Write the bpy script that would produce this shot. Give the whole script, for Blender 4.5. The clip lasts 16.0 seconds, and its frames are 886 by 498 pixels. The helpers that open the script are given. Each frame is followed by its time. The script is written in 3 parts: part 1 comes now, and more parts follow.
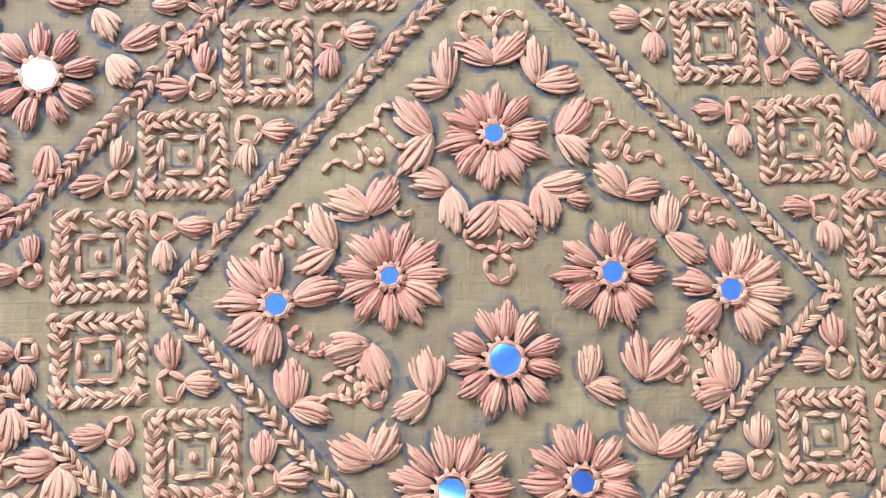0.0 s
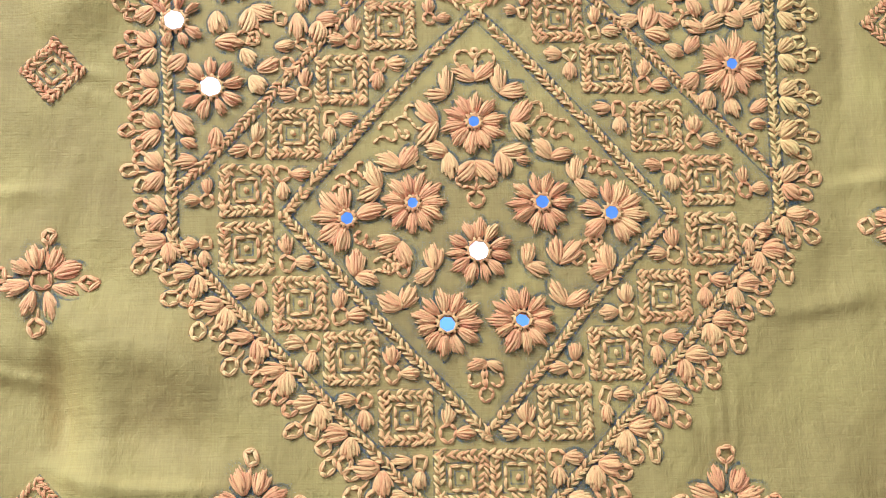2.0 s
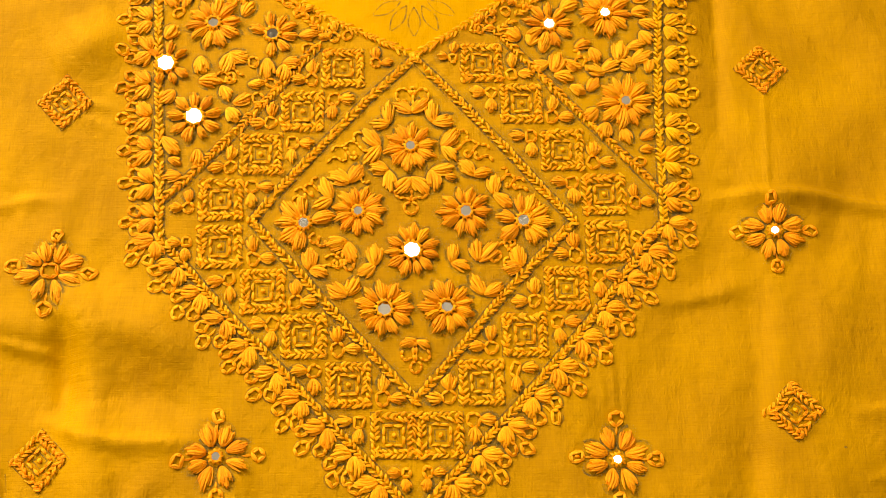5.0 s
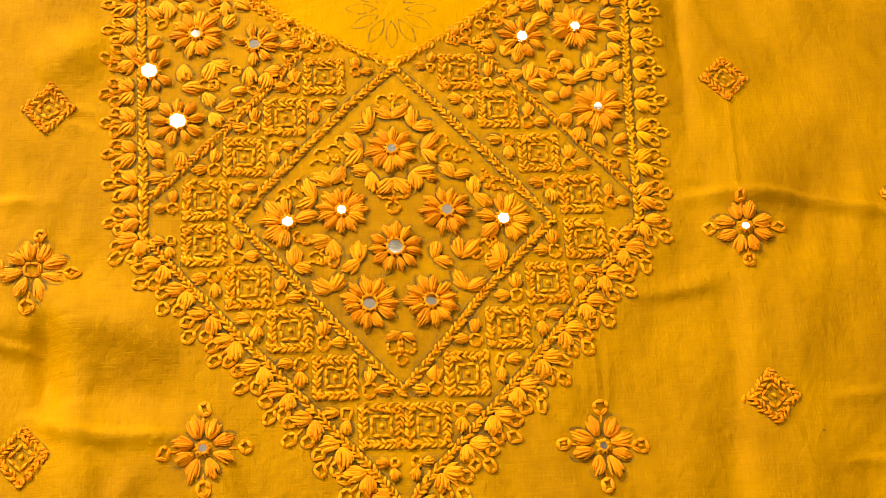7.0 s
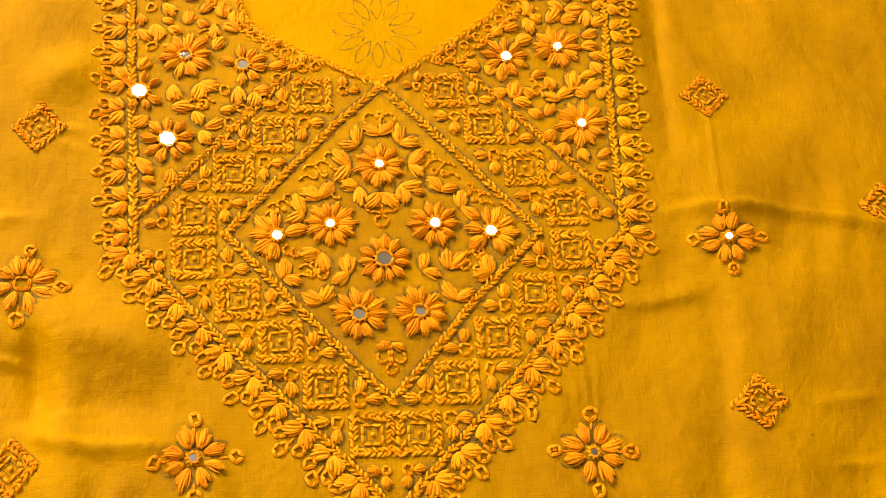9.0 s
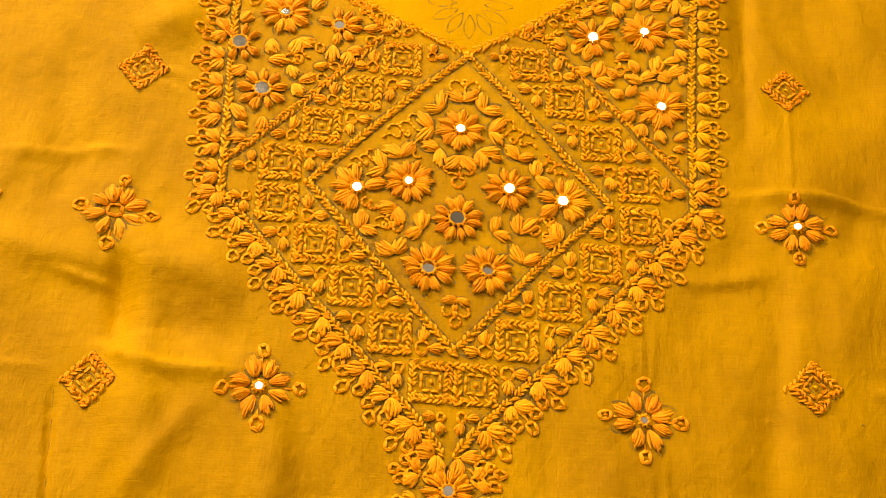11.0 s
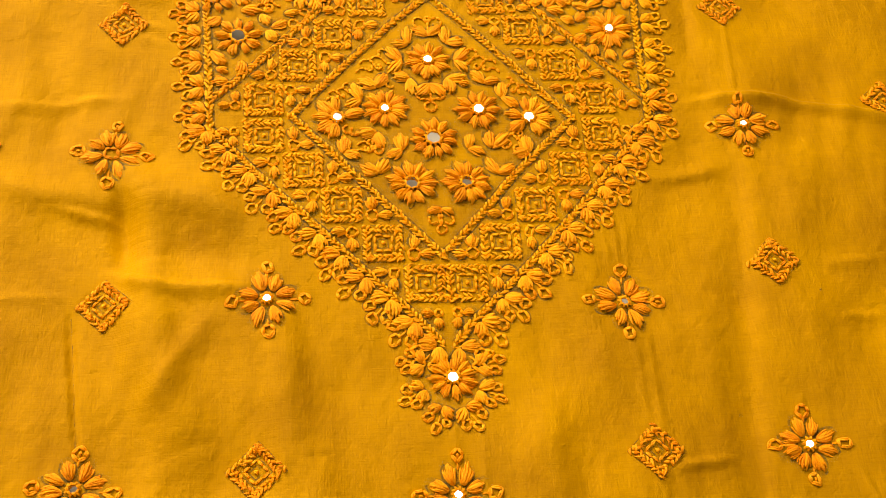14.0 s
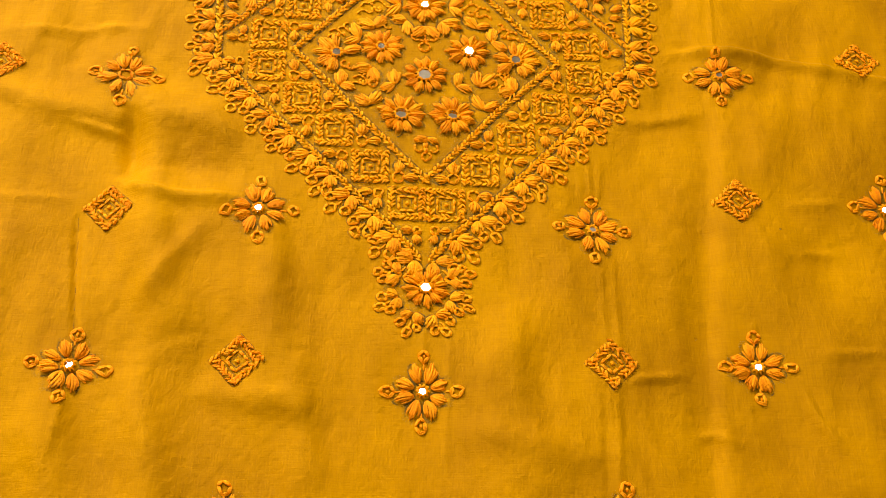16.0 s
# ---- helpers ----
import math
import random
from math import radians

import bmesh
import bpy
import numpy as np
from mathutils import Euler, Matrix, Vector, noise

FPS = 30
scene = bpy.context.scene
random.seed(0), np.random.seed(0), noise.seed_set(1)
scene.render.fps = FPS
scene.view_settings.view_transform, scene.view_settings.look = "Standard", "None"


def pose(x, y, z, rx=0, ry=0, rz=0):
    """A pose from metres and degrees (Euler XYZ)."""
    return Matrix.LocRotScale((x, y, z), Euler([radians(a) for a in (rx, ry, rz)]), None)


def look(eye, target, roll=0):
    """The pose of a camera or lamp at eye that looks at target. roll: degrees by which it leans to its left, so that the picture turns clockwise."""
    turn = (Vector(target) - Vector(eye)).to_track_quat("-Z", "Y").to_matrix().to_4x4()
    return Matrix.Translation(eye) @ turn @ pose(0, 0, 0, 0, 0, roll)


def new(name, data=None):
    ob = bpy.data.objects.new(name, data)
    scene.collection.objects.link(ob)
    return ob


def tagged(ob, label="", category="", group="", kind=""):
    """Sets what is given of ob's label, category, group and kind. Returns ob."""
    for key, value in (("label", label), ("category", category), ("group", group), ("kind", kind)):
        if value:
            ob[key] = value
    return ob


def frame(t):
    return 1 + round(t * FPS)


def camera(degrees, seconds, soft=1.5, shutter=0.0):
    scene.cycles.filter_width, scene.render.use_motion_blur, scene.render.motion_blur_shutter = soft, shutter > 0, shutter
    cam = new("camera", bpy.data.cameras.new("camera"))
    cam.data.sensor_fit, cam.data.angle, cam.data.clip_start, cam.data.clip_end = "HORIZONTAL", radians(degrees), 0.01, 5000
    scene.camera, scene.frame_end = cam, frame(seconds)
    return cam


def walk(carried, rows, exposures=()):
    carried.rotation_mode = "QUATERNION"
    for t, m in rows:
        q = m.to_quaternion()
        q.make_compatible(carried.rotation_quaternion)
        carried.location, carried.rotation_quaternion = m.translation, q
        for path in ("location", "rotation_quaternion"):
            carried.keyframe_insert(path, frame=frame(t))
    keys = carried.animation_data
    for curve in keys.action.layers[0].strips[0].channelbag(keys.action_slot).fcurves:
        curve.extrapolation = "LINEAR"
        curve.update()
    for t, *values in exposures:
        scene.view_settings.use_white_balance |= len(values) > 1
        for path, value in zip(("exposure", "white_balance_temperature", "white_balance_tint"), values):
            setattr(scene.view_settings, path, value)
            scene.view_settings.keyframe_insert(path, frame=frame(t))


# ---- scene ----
cam = camera(42.0, 16.0, soft=0.95)
PATH = [
    (0, (-0.034, -0.134, 0.271), (0.098, 0.267, -1.684), 16.8),
    (0.5, (-0.044, -0.127, 0.265), (0.097, 0.268, -1.69), 19.4),
    (1, (-0.037, -0.131, 0.298), (0.085, 0.209, -1.669), 18.4),
    (1.5, (-0.036, -0.184, 0.393), (0.058, 0.174, -1.572), 12.9),
    (2, (-0.037, -0.208, 0.46), (0.05, 0.231, -1.489), 10.2),
    (2.5, (-0.035, -0.245, 0.507), (0.041, 0.283, -1.42), 8.4),
    (3, (-0.03, -0.249, 0.526), (0.053, 0.317, -1.39), 9.0),
    (3.5, (-0.022, -0.245, 0.537), (0.07, 0.421, -1.347), 8.6),
    (4, (-0.017, -0.243, 0.541), (0.071, 0.407, -1.348), 8.5),
    (4.5, (-0.011, -0.248, 0.536), (0.058, 0.391, -1.358), 6.6),
    (5, (-0.006, -0.277, 0.543), (0.062, 0.327, -1.362), 5.9),
    (5.2, (-0.007, -0.281, 0.544), (0.055, 0.305, -1.367), 5.5),
    (7.3, (-0.032, -0.338, 0.53), (0.173, 0.507, -1.271), 11.5),
    (7.5, (-0.032, -0.342, 0.529), (0.182, 0.538, -1.254), 11.2),
    (8, (-0.035, -0.356, 0.526), (0.171, 0.525, -1.258), 10.5),
    (8.2, (-0.044, -0.357, 0.523), (0.182, 0.513, -1.264), 11.9),
    (10.3, (-0.02, -0.378, 0.53), (0.082, 0.522, -1.252), 9.7),
    (10.5, (-0.022, -0.387, 0.529), (0.03, 0.51, -1.258), 8.4),
    (11, (-0.032, -0.393, 0.531), (0.047, 0.511, -1.251), 8.7),
    (11.5, (-0.043, -0.401, 0.531), (0.073, 0.53, -1.236), 8.0),
    (12, (-0.036, -0.412, 0.533), (0.126, 0.537, -1.221), 9.3),
    (12.5, (-0.04, -0.436, 0.533), (0.147, 0.533, -1.206), 9.9),
    (13, (-0.043, -0.456, 0.535), (0.14, 0.467, -1.229), 9.8),
    (13.5, (-0.052, -0.464, 0.535), (0.146, 0.46, -1.228), 9.9),
    (14, (-0.065, -0.472, 0.536), (0.144, 0.489, -1.206), 10.2),
    (14.5, (-0.061, -0.477, 0.537), (0.179, 0.521, -1.18), 10.6),
    (15, (-0.065, -0.496, 0.542), (0.177, 0.483, -1.186), 11.5),
    (15.5, (-0.05, -0.511, 0.541), (0.147, 0.461, -1.196), 11.1),
    (16, (-0.032, -0.543, 0.55), (0.098, 0.455, -1.178), 8.7),
]
EXPOSURES = [
    (0.0, 0.1, 3010, 32), (1.0, 0.08, 3010, 32), (1.5, 0.03, 2960, 28), (2.0, 0.03, 3130, 18), (2.5, 0.0, 5200, 2),
    (3.0, 0.0, 6900, -10), (3.4, 0.1, 8300, -6), (4.0, 0.06, 9000, 2), (4.6, 0.0, 9400, 8), (5.2, 0.0, 9400, 10), (7.5, -0.03, 9800, 14), (11.0, -0.08, 9800, 15), (16.0, -0.08, 9800, 13),
]
walk(cam, [(t, look(eye, target, roll)) for t, eye, target, roll in PATH], EXPOSURES)

# ---- world and lights ----
world = bpy.data.worlds.new("world")
scene.world = world
world.use_nodes = True
sky = world.node_tree.nodes.new("ShaderNodeTexSky")
sky.sky_type, sky.sun_disc, sky.sun_elevation, sky.sun_rotation = "NISHITA", False, radians(40), radians(-30)
world.node_tree.links.new(sky.outputs[0], world.node_tree.nodes["Background"].inputs["Color"])
world.node_tree.nodes["Background"].inputs["Strength"].default_value = 0.1

WINDOW_POWER = 76.0
FILL_POWER = 15.0


def area_lamp(name, place, target, sx, sy, power, colour):
    data = bpy.data.lights.new(name, "AREA")
    data.shape, data.size, data.size_y, data.energy, data.color = "RECTANGLE", sx, sy, power, colour
    ob = new(name, data)
    ob.matrix_world = look(place, target)
    return ob


area_lamp("window_daylight", (-0.95, 1.02, 1.0), (-0.6, 0.0, 0.6), 1.5, 0.9, WINDOW_POWER, (1.0, 0.98, 0.95))
# fill light from an added lamp, out of view
area_lamp("added_lamp_fill", (0.2, 0.3, 2.52), (0.2, 0.3, 0.0), 0.6, 0.6, FILL_POWER, (1.0, 0.97, 0.92))


# ---- materials ----
def shader(name, colour, rough=0.7, metal=0.0):
    m = bpy.data.materials.new(name)
    m.use_nodes = True
    b = m.node_tree.nodes["Principled BSDF"]
    b.inputs["Base Color"].default_value = (*colour, 1)
    b.inputs["Roughness"].default_value = rough
    b.inputs["Metallic"].default_value = metal
    return m, m.node_tree.nodes, m.node_tree.links, b


def mixed(nodes, links, fac, a, b):
    n = nodes.new("ShaderNodeMix")
    n.data_type = "RGBA"
    for socket, value in ((n.inputs[0], fac), (n.inputs[6], a), (n.inputs[7], b)):
        if isinstance(value, (tuple, float)):
            socket.default_value = (*value, 1) if isinstance(value, tuple) else value
        else:
            links.new(value, socket)
    return n.outputs[2]


def mathed(nodes, links, op, a, b=0.0, c=0.0):
    n = nodes.new("ShaderNodeMath")
    n.operation = op
    for socket, value in zip(n.inputs, (a, b, c)):
        if isinstance(value, (int, float)):
            socket.default_value = value
        else:
            links.new(value, socket)
    return n.outputs[0]


def mapped(nodes, links, vector, scale):
    n = nodes.new("ShaderNodeMapping")
    links.new(vector, n.inputs["Vector"])
    n.inputs["Scale"].default_value = scale
    return n.outputs[0]


def noised(nodes, links, vector, scale, detail=3.0, rough=0.55):
    n = nodes.new("ShaderNodeTexNoise")
    links.new(vector, n.inputs["Vector"])
    n.inputs["Scale"].default_value, n.inputs["Detail"].default_value, n.inputs["Roughness"].default_value = scale, detail, rough
    return n.outputs["Fac"]


def ranged(nodes, links, value, a, b, c=0.0, d=1.0):
    n = nodes.new("ShaderNodeMapRange")
    links.new(value, n.inputs[0])
    for i, v in enumerate((a, b, c, d)):
        n.inputs[i + 1].default_value = v
    return n.outputs[0]


def bumped(nodes, links, height, strength, distance, bsdf, below=None):
    n = nodes.new("ShaderNodeBump")
    links.new(height, n.inputs["Height"])
    n.inputs["Strength"].default_value, n.inputs["Distance"].default_value = strength, distance
    if below:
        links.new(below, n.inputs["Normal"])
    links.new(n.outputs[0], bsdf.inputs["Normal"])
    return n.outputs[0]


def cloth_material(name, dark, light):
    """Thin soft cotton: fine weave with slubs both ways, long crumples, uneven dye."""
    m, nodes, links, b = shader(name, light, 0.7)
    place = nodes.new("ShaderNodeTexCoord").outputs["Object"]
    across = noised(nodes, links, mapped(nodes, links, place, (60, 1500, 1)), 1.0, 3.0)
    along = noised(nodes, links, mapped(nodes, links, place, (1500, 70, 1)), 1.0, 3.0)
    slub = mathed(nodes, links, "ADD", across, along)
    stain = noised(nodes, links, place, 16.0, 4.0)
    streak = noised(nodes, links, mapped(nodes, links, place, (110, 22, 1)), 1.0, 3.0)
    dye = mathed(nodes, links, "MULTIPLY_ADD", stain, 0.6, mathed(nodes, links, "MULTIPLY", streak, 0.16))
    mood = mathed(nodes, links, "MULTIPLY_ADD", slub, 0.2, dye)
    links.new(mixed(nodes, links, ranged(nodes, links, mood, 0.44, 0.74), dark, light), b.inputs["Base Color"])
    b.inputs["Specular IOR Level"].default_value = 0.06
    b.inputs["Sheen Weight"].default_value = 0.06
    b.inputs["Sheen Tint"].default_value = (*light, 1)
    b.inputs["Sheen Roughness"].default_value = 0.4
    crinkle = noised(nodes, links, mapped(nodes, links, place, (170, 125, 1)), 1.0, 4.0, 0.6)
    pucker = noised(nodes, links, mapped(nodes, links, place, (46, 30, 1)), 1.0, 3.0, 0.5)
    zero = bumped(nodes, links, pucker, 0.55, 0.004, b)
    first = bumped(nodes, links, crinkle, 0.7, 0.0015, b, zero)
    bumped(nodes, links, slub, 0.55, 0.0004, b, first)
    return m


def thread_material(name, dark, light, pale):
    """Untwisted cotton floss: fine fibres along each strand, every strand a little different."""
    m, nodes, links, b = shader(name, light, 0.7)
    uv = nodes.new("ShaderNodeTexCoord").outputs["UV"]
    strand = noised(nodes, links, mapped(nodes, links, uv, (15, 0.3, 1)), 1.0, 4.0, 0.7)
    fibre = ranged(nodes, links, strand, 0.34, 0.66)
    island = nodes.new("ShaderNodeNewGeometry").outputs["Random Per Island"]
    whole = nodes.new("ShaderNodeObjectInfo").outputs["Random"]
    tone = mathed(nodes, links, "MULTIPLY_ADD", fibre, 0.5, mathed(nodes, links, "MULTIPLY_ADD", island, 0.42, mathed(nodes, links, "MULTIPLY", whole, 0.28)))
    base = mixed(nodes, links, ranged(nodes, links, tone, 0.18, 0.72), dark, light)
    links.new(mixed(nodes, links, ranged(nodes, links, tone, 0.72, 1.05, 0.0, 0.6), base, pale), b.inputs["Base Color"])
    b.inputs["Sheen Weight"].default_value = 0.2
    b.inputs["Sheen Tint"].default_value = (*pale, 1)
    b.inputs["Specular IOR Level"].default_value = 0.22
    fuzz = noised(nodes, links, mapped(nodes, links, uv, (20, 2.2, 1)), 1.0, 5.0, 0.75)
    lumps = bumped(nodes, links, fuzz, 0.45, 0.0003, b)
    bumped(nodes, links, fibre, 0.55, 0.0003, b, lumps)
    return m


CLOTH = cloth_material("mustard_cotton", (0.335, 0.155, 0.0075), (0.51, 0.254, 0.0105))
LINING = cloth_material("mustard_cotton_back", (0.47, 0.232, 0.007), (0.59, 0.298, 0.010))
THREAD = thread_material("orange_floss", (0.80, 0.235, 0.010), (0.99, 0.40, 0.020), (0.99, 0.55, 0.045))
THREAD_LIGHT = thread_material("amber_floss", (0.80, 0.24, 0.010), (0.99, 0.415, 0.020), (0.99, 0.56, 0.045))
THREAD_DEEP = thread_material("deep_orange_floss", (0.74, 0.20, 0.009), (0.98, 0.36, 0.018), (0.99, 0.53, 0.05))
THREAD_PALE = thread_material("yellow_floss", (0.78, 0.275, 0.010), (0.97, 0.44, 0.018), (0.98, 0.57, 0.035))
MIRROR = shader("mirror_glass", (0.86, 0.88, 0.9), 0.04, 1.0)[0]


def line_material(name, colour, low, high, grain):
    """Flat colour that fades at the edges of each line and breaks up along it."""
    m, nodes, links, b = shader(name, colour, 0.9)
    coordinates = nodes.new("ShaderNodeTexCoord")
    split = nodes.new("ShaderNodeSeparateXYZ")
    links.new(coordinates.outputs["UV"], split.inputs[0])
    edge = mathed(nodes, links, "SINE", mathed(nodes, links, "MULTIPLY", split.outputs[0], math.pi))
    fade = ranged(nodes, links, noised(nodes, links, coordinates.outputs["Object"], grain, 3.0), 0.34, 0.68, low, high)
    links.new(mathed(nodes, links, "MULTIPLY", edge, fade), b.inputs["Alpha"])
    return m


INK = line_material("printed_ink", (0.15, 0.098, 0.016), 0.03, 0.75, 260.0)
# faint darker band laid close round leaves and beside plaits
HAZE = line_material("grey_smudge", (0.21, 0.135, 0.02), 0.0, 0.24, 120.0)
HOLE = shader("needle_hole", (0.12, 0.065, 0.012), 0.9)[0]


def plaster(name, a, b_):
    m, nodes, links, b = shader(name, a, 0.85)
    place = nodes.new("ShaderNodeTexCoord").outputs["Object"]
    fac = noised(nodes, links, place, 3.0, 5.0)
    links.new(mixed(nodes, links, fac, a, b_), b.inputs["Base Color"])
    bumped(nodes, links, noised(nodes, links, place, 60.0, 4.0), 0.2, 0.002, b)
    return m


WALL_PAINT = plaster("wall_paint", (0.36, 0.34, 0.31), (0.42, 0.40, 0.36))
CEILING_PAINT = plaster("ceiling_paint", (0.5, 0.49, 0.47), (0.55, 0.54, 0.52))
FLOOR_STONE = plaster("floor_stone", (0.42, 0.39, 0.34), (0.5, 0.47, 0.42))
# glowing face of the added ceiling lamp
GLOW, glow_nodes, glow_links, glow_bsdf = shader("lamp_diffuser", (0.9, 0.9, 0.9), 0.5)
glow_bsdf.inputs["Emission Color"].default_value = (1, 0.97, 0.92, 1)
glow_bsdf.inputs["Emission Strength"].default_value = 4.0


# ---- mesh building ----
class Build:
    """Collects tubes and ribbons for one mesh, with uv along the thread (millimetres)."""

    def __init__(self):
        self.verts, self.faces, self.uvs = [], [], []

    def tube(self, path, radii, sides=6, flat=1.0):
        path = np.asarray(path, float)
        n = len(path)
        tangent = np.gradient(path, axis=0)
        tangent /= np.linalg.norm(tangent, axis=1)[:, None] + 1e-12
        side = np.cross(tangent, (0.0, 0.0, 1.0))
        size = np.linalg.norm(side, axis=1)[:, None]
        side = np.where(size > 1e-6, side / np.maximum(size, 1e-6), (1.0, 0.0, 0.0))
        top = np.cross(side, tangent)
        run = np.r_[0, np.cumsum(np.linalg.norm(np.diff(path, axis=0), axis=1))] * 1000
        base = len(self.verts)
        seed = random.random() * 50
        for i in range(n):
            for k in range(sides):
                a = 2 * math.pi * k / sides
                self.verts.append(tuple(path[i] + radii[i] * random.uniform(0.88, 1.1) * (math.cos(a) * side[i] + flat * math.sin(a) * top[i])))
        for i in range(n - 1):
            for k in range(sides):
                l = (k + 1) % sides
                self.faces.append((base + i * sides + k, base + i * sides + l, base + (i + 1) * sides + l, base + (i + 1) * sides + k))
                u0, u1 = k / sides + seed, (k + 1) / sides + seed
                self.uvs += [(u0, run[i] + seed), (u1, run[i] + seed), (u1, run[i + 1] + seed), (u0, run[i + 1] + seed)]
        for end in (0, n - 1):
            ring = [base + end * sides + k for k in range(sides)]
            self.faces.append(tuple(ring if end else ring[::-1]))
            self.uvs += [(seed, seed)] * sides

    def ribbon(self, path, width):
        path = np.asarray(path, float)
        tangent = np.gradient(path, axis=0)
        side = np.cross(tangent, (0, 0, 1.0))
        side /= np.linalg.norm(side, axis=1)[:, None] + 1e-12
        base = len(self.verts)
        for p, s in zip(path, side):
            self.verts += [tuple(p - s * width / 2), tuple(p + s * width / 2)]
        for i in range(len(path) - 1):
            b = base + 2 * i
            self.faces.append((b, b + 1, b + 3, b + 2))
            self.uvs += [(0, i), (1, i), (1, i + 1), (0, i + 1)]

    def mesh(self, name, material):
        me = bpy.data.meshes.new(name)
        me.from_pydata(self.verts, [], self.faces)
        layer = me.uv_layers.new(name="thread")
        layer.data.foreach_set("uv", np.asarray(self.uvs, np.float32).ravel())
        me.polygons.foreach_set("use_smooth", [True] * len(me.polygons))
        me.materials.append(material)
        me.update()
        return me


def part(name, mesh, parent, m=None, label=""):
    ob = new(name, mesh)
    ob.parent = parent
    if m is not None:
        ob.matrix_world = m if parent.parent is None else m
    if label:
        ob["label"] = label
    return ob


# ---- the lie of the cloth (millimetres) ----
# each fold: height, half width on its east or north flank, half width on the other, line
SHARP_FOLDS = [
    (2.5, 2.7, 5.5, [(138, -81), (170, -76), (200, -77), (250, -86), (300, -97)]),
    (2.3, 2.6, 5.5, [(-172, -188), (-156, -195), (-140, -198), (-104, -199)]),
    (0.8, 1.6, 3.8, [(140, -62), (150, -66), (163, -67)]), (0.8, 1.8, 4.3, [(-206, -76), (-173, -77)]), (1.0, 2.0, 5.8, [(-250, -84), (-184, -78)]),
    (0.9, 1.8, 4.3, [(-169, -25), (-150, -29)]), (0.9, 1.8, 4.3, [(-170, -32), (-150, -42)]), (1.4, 2.0, 4.3, [(-200, -150), (-174, -156)]),
    (1.4, 1.8, 3.6, [(110, -299), (136, -295)]), (1.0, 1.6, 3.6, [(143, -327), (152, -327), (163, -332)]), (1.5, 1.5, 3.6, [(202, -302), (207, -318), (217, -333)]),
    (0.8, 1.8, 4.3, [(213, -282), (251, -278)]), (0.8, 1.8, 3.8, [(212, -187), (239, -185)]), (0.8, 1.7, 3.8, [(213, -218), (236, -218)]), (0.8, 2.0, 4.8, [(-262, -204), (-196, -200)]),
]
PUCKERS = [
    (-0.6, 1.5, 1.5, [(-40, -216), (-31, -236), (-24, -254)]), (-2.1, 1.6, 1.6, [(-192, -212), (-187, -245), (-181, -284)]),
    (0.7, 1.4, 1.4, [(88, -157), (89, -187)]), (0.7, 1.4, 1.4, [(94, -155), (94.5, -188)]), (0.5, 1.4, 1.4, [(101, -159), (99, -189)]),
    (0.6, 1.9, 1.9, [(104, -228), (104, -280)]), (0.4, 1.7, 1.7, [(96, -230), (97, -276)]), (0.7, 1.9, 1.9, [(101, -306), (98, -372)]), (-0.6, 2.0, 2.0, [(94, -306), (92, -372)]),
    (0.6, 1.3, 1.3, [(-1, -274), (-1, -292)]), (0.6, 1.5, 1.5, [(13, -280), (11, -350)]), (0.6, 1.5, 1.5, [(182, -20), (177, -82)]), (0.5, 1.5, 1.5, [(156, 73), (170, 79)]),
    (0.6, 1.5, 1.5, [(-97, -274), (-97, -286)]), (0.6, 1.5, 1.5, [(179, -262), (179, -276)]), (0.5, 1.6, 1.6, [(-180, -322), (-183, -350)]),
]
SOFT_FOLDS = [
    (1.9, 7.0, 4.0, [(112, -133), (140, -130), (162, -126)]), (-2.6, 6.0, 12.0, [(170, -120), (158, -222), (151, -308), (144, -410)]),
    (-3.0, 4.5, 13.0, [(168, 130), (166, 90), (160, 20), (156, -50)]), (5.6, 15.0, 14.0, [(-156, -180), (-148, -236), (-130, -284)]),
    (3.4, 10.0, 9.0, [(-156, -140), (-150, -186)]), (-3.0, 4.5, 6.0, [(-171, -136), (-166, -186)]), (4.0, 13.0, 10.0, [(-190, -300), (-178, -410)]), (3.4, 12.0, 12.0, [(-142, -300), (-130, -410)]),
    (3.6, 13.0, 12.0, [(-86, -205), (-80, -310)]), (2.6, 11.0, 11.0, [(-66, -290), (-57, -365)]), (2.0, 10.0, 10.0, [(46, -258), (46, -325)]),
    (2.7, 9.0, 9.0, [(-275, -120), (-214, -141), (-168, -146)]), (6.2, 16.0, 14.0, [(-178, -130), (-146, -141), (-104, -153)]), (-2.8, 11.0, 9.0, [(-164, -172), (-104, -184)]),
]
LOW_FOLDS = [
    (2.2, 10.0, 8.0, [(-118, -311), (-56, -322)]), (4.0, 14.0, 14.0, [(-186, -6), (-135, 20)]), (1.8, 7.0, 6.0, [(-122, -214), (-150, -262)]),
    (-2.6, 12.0, 12.0, [(-220, -30), (-205, -110)]), (2.4, 9.0, 12.0, [(-232, -220), (-222, -340)]), (1.6, 12.0, 9.0, [(205, -110), (196, -180)]), (1.6, 9.0, 9.0, [(20, -330), (90, -345)]),
]


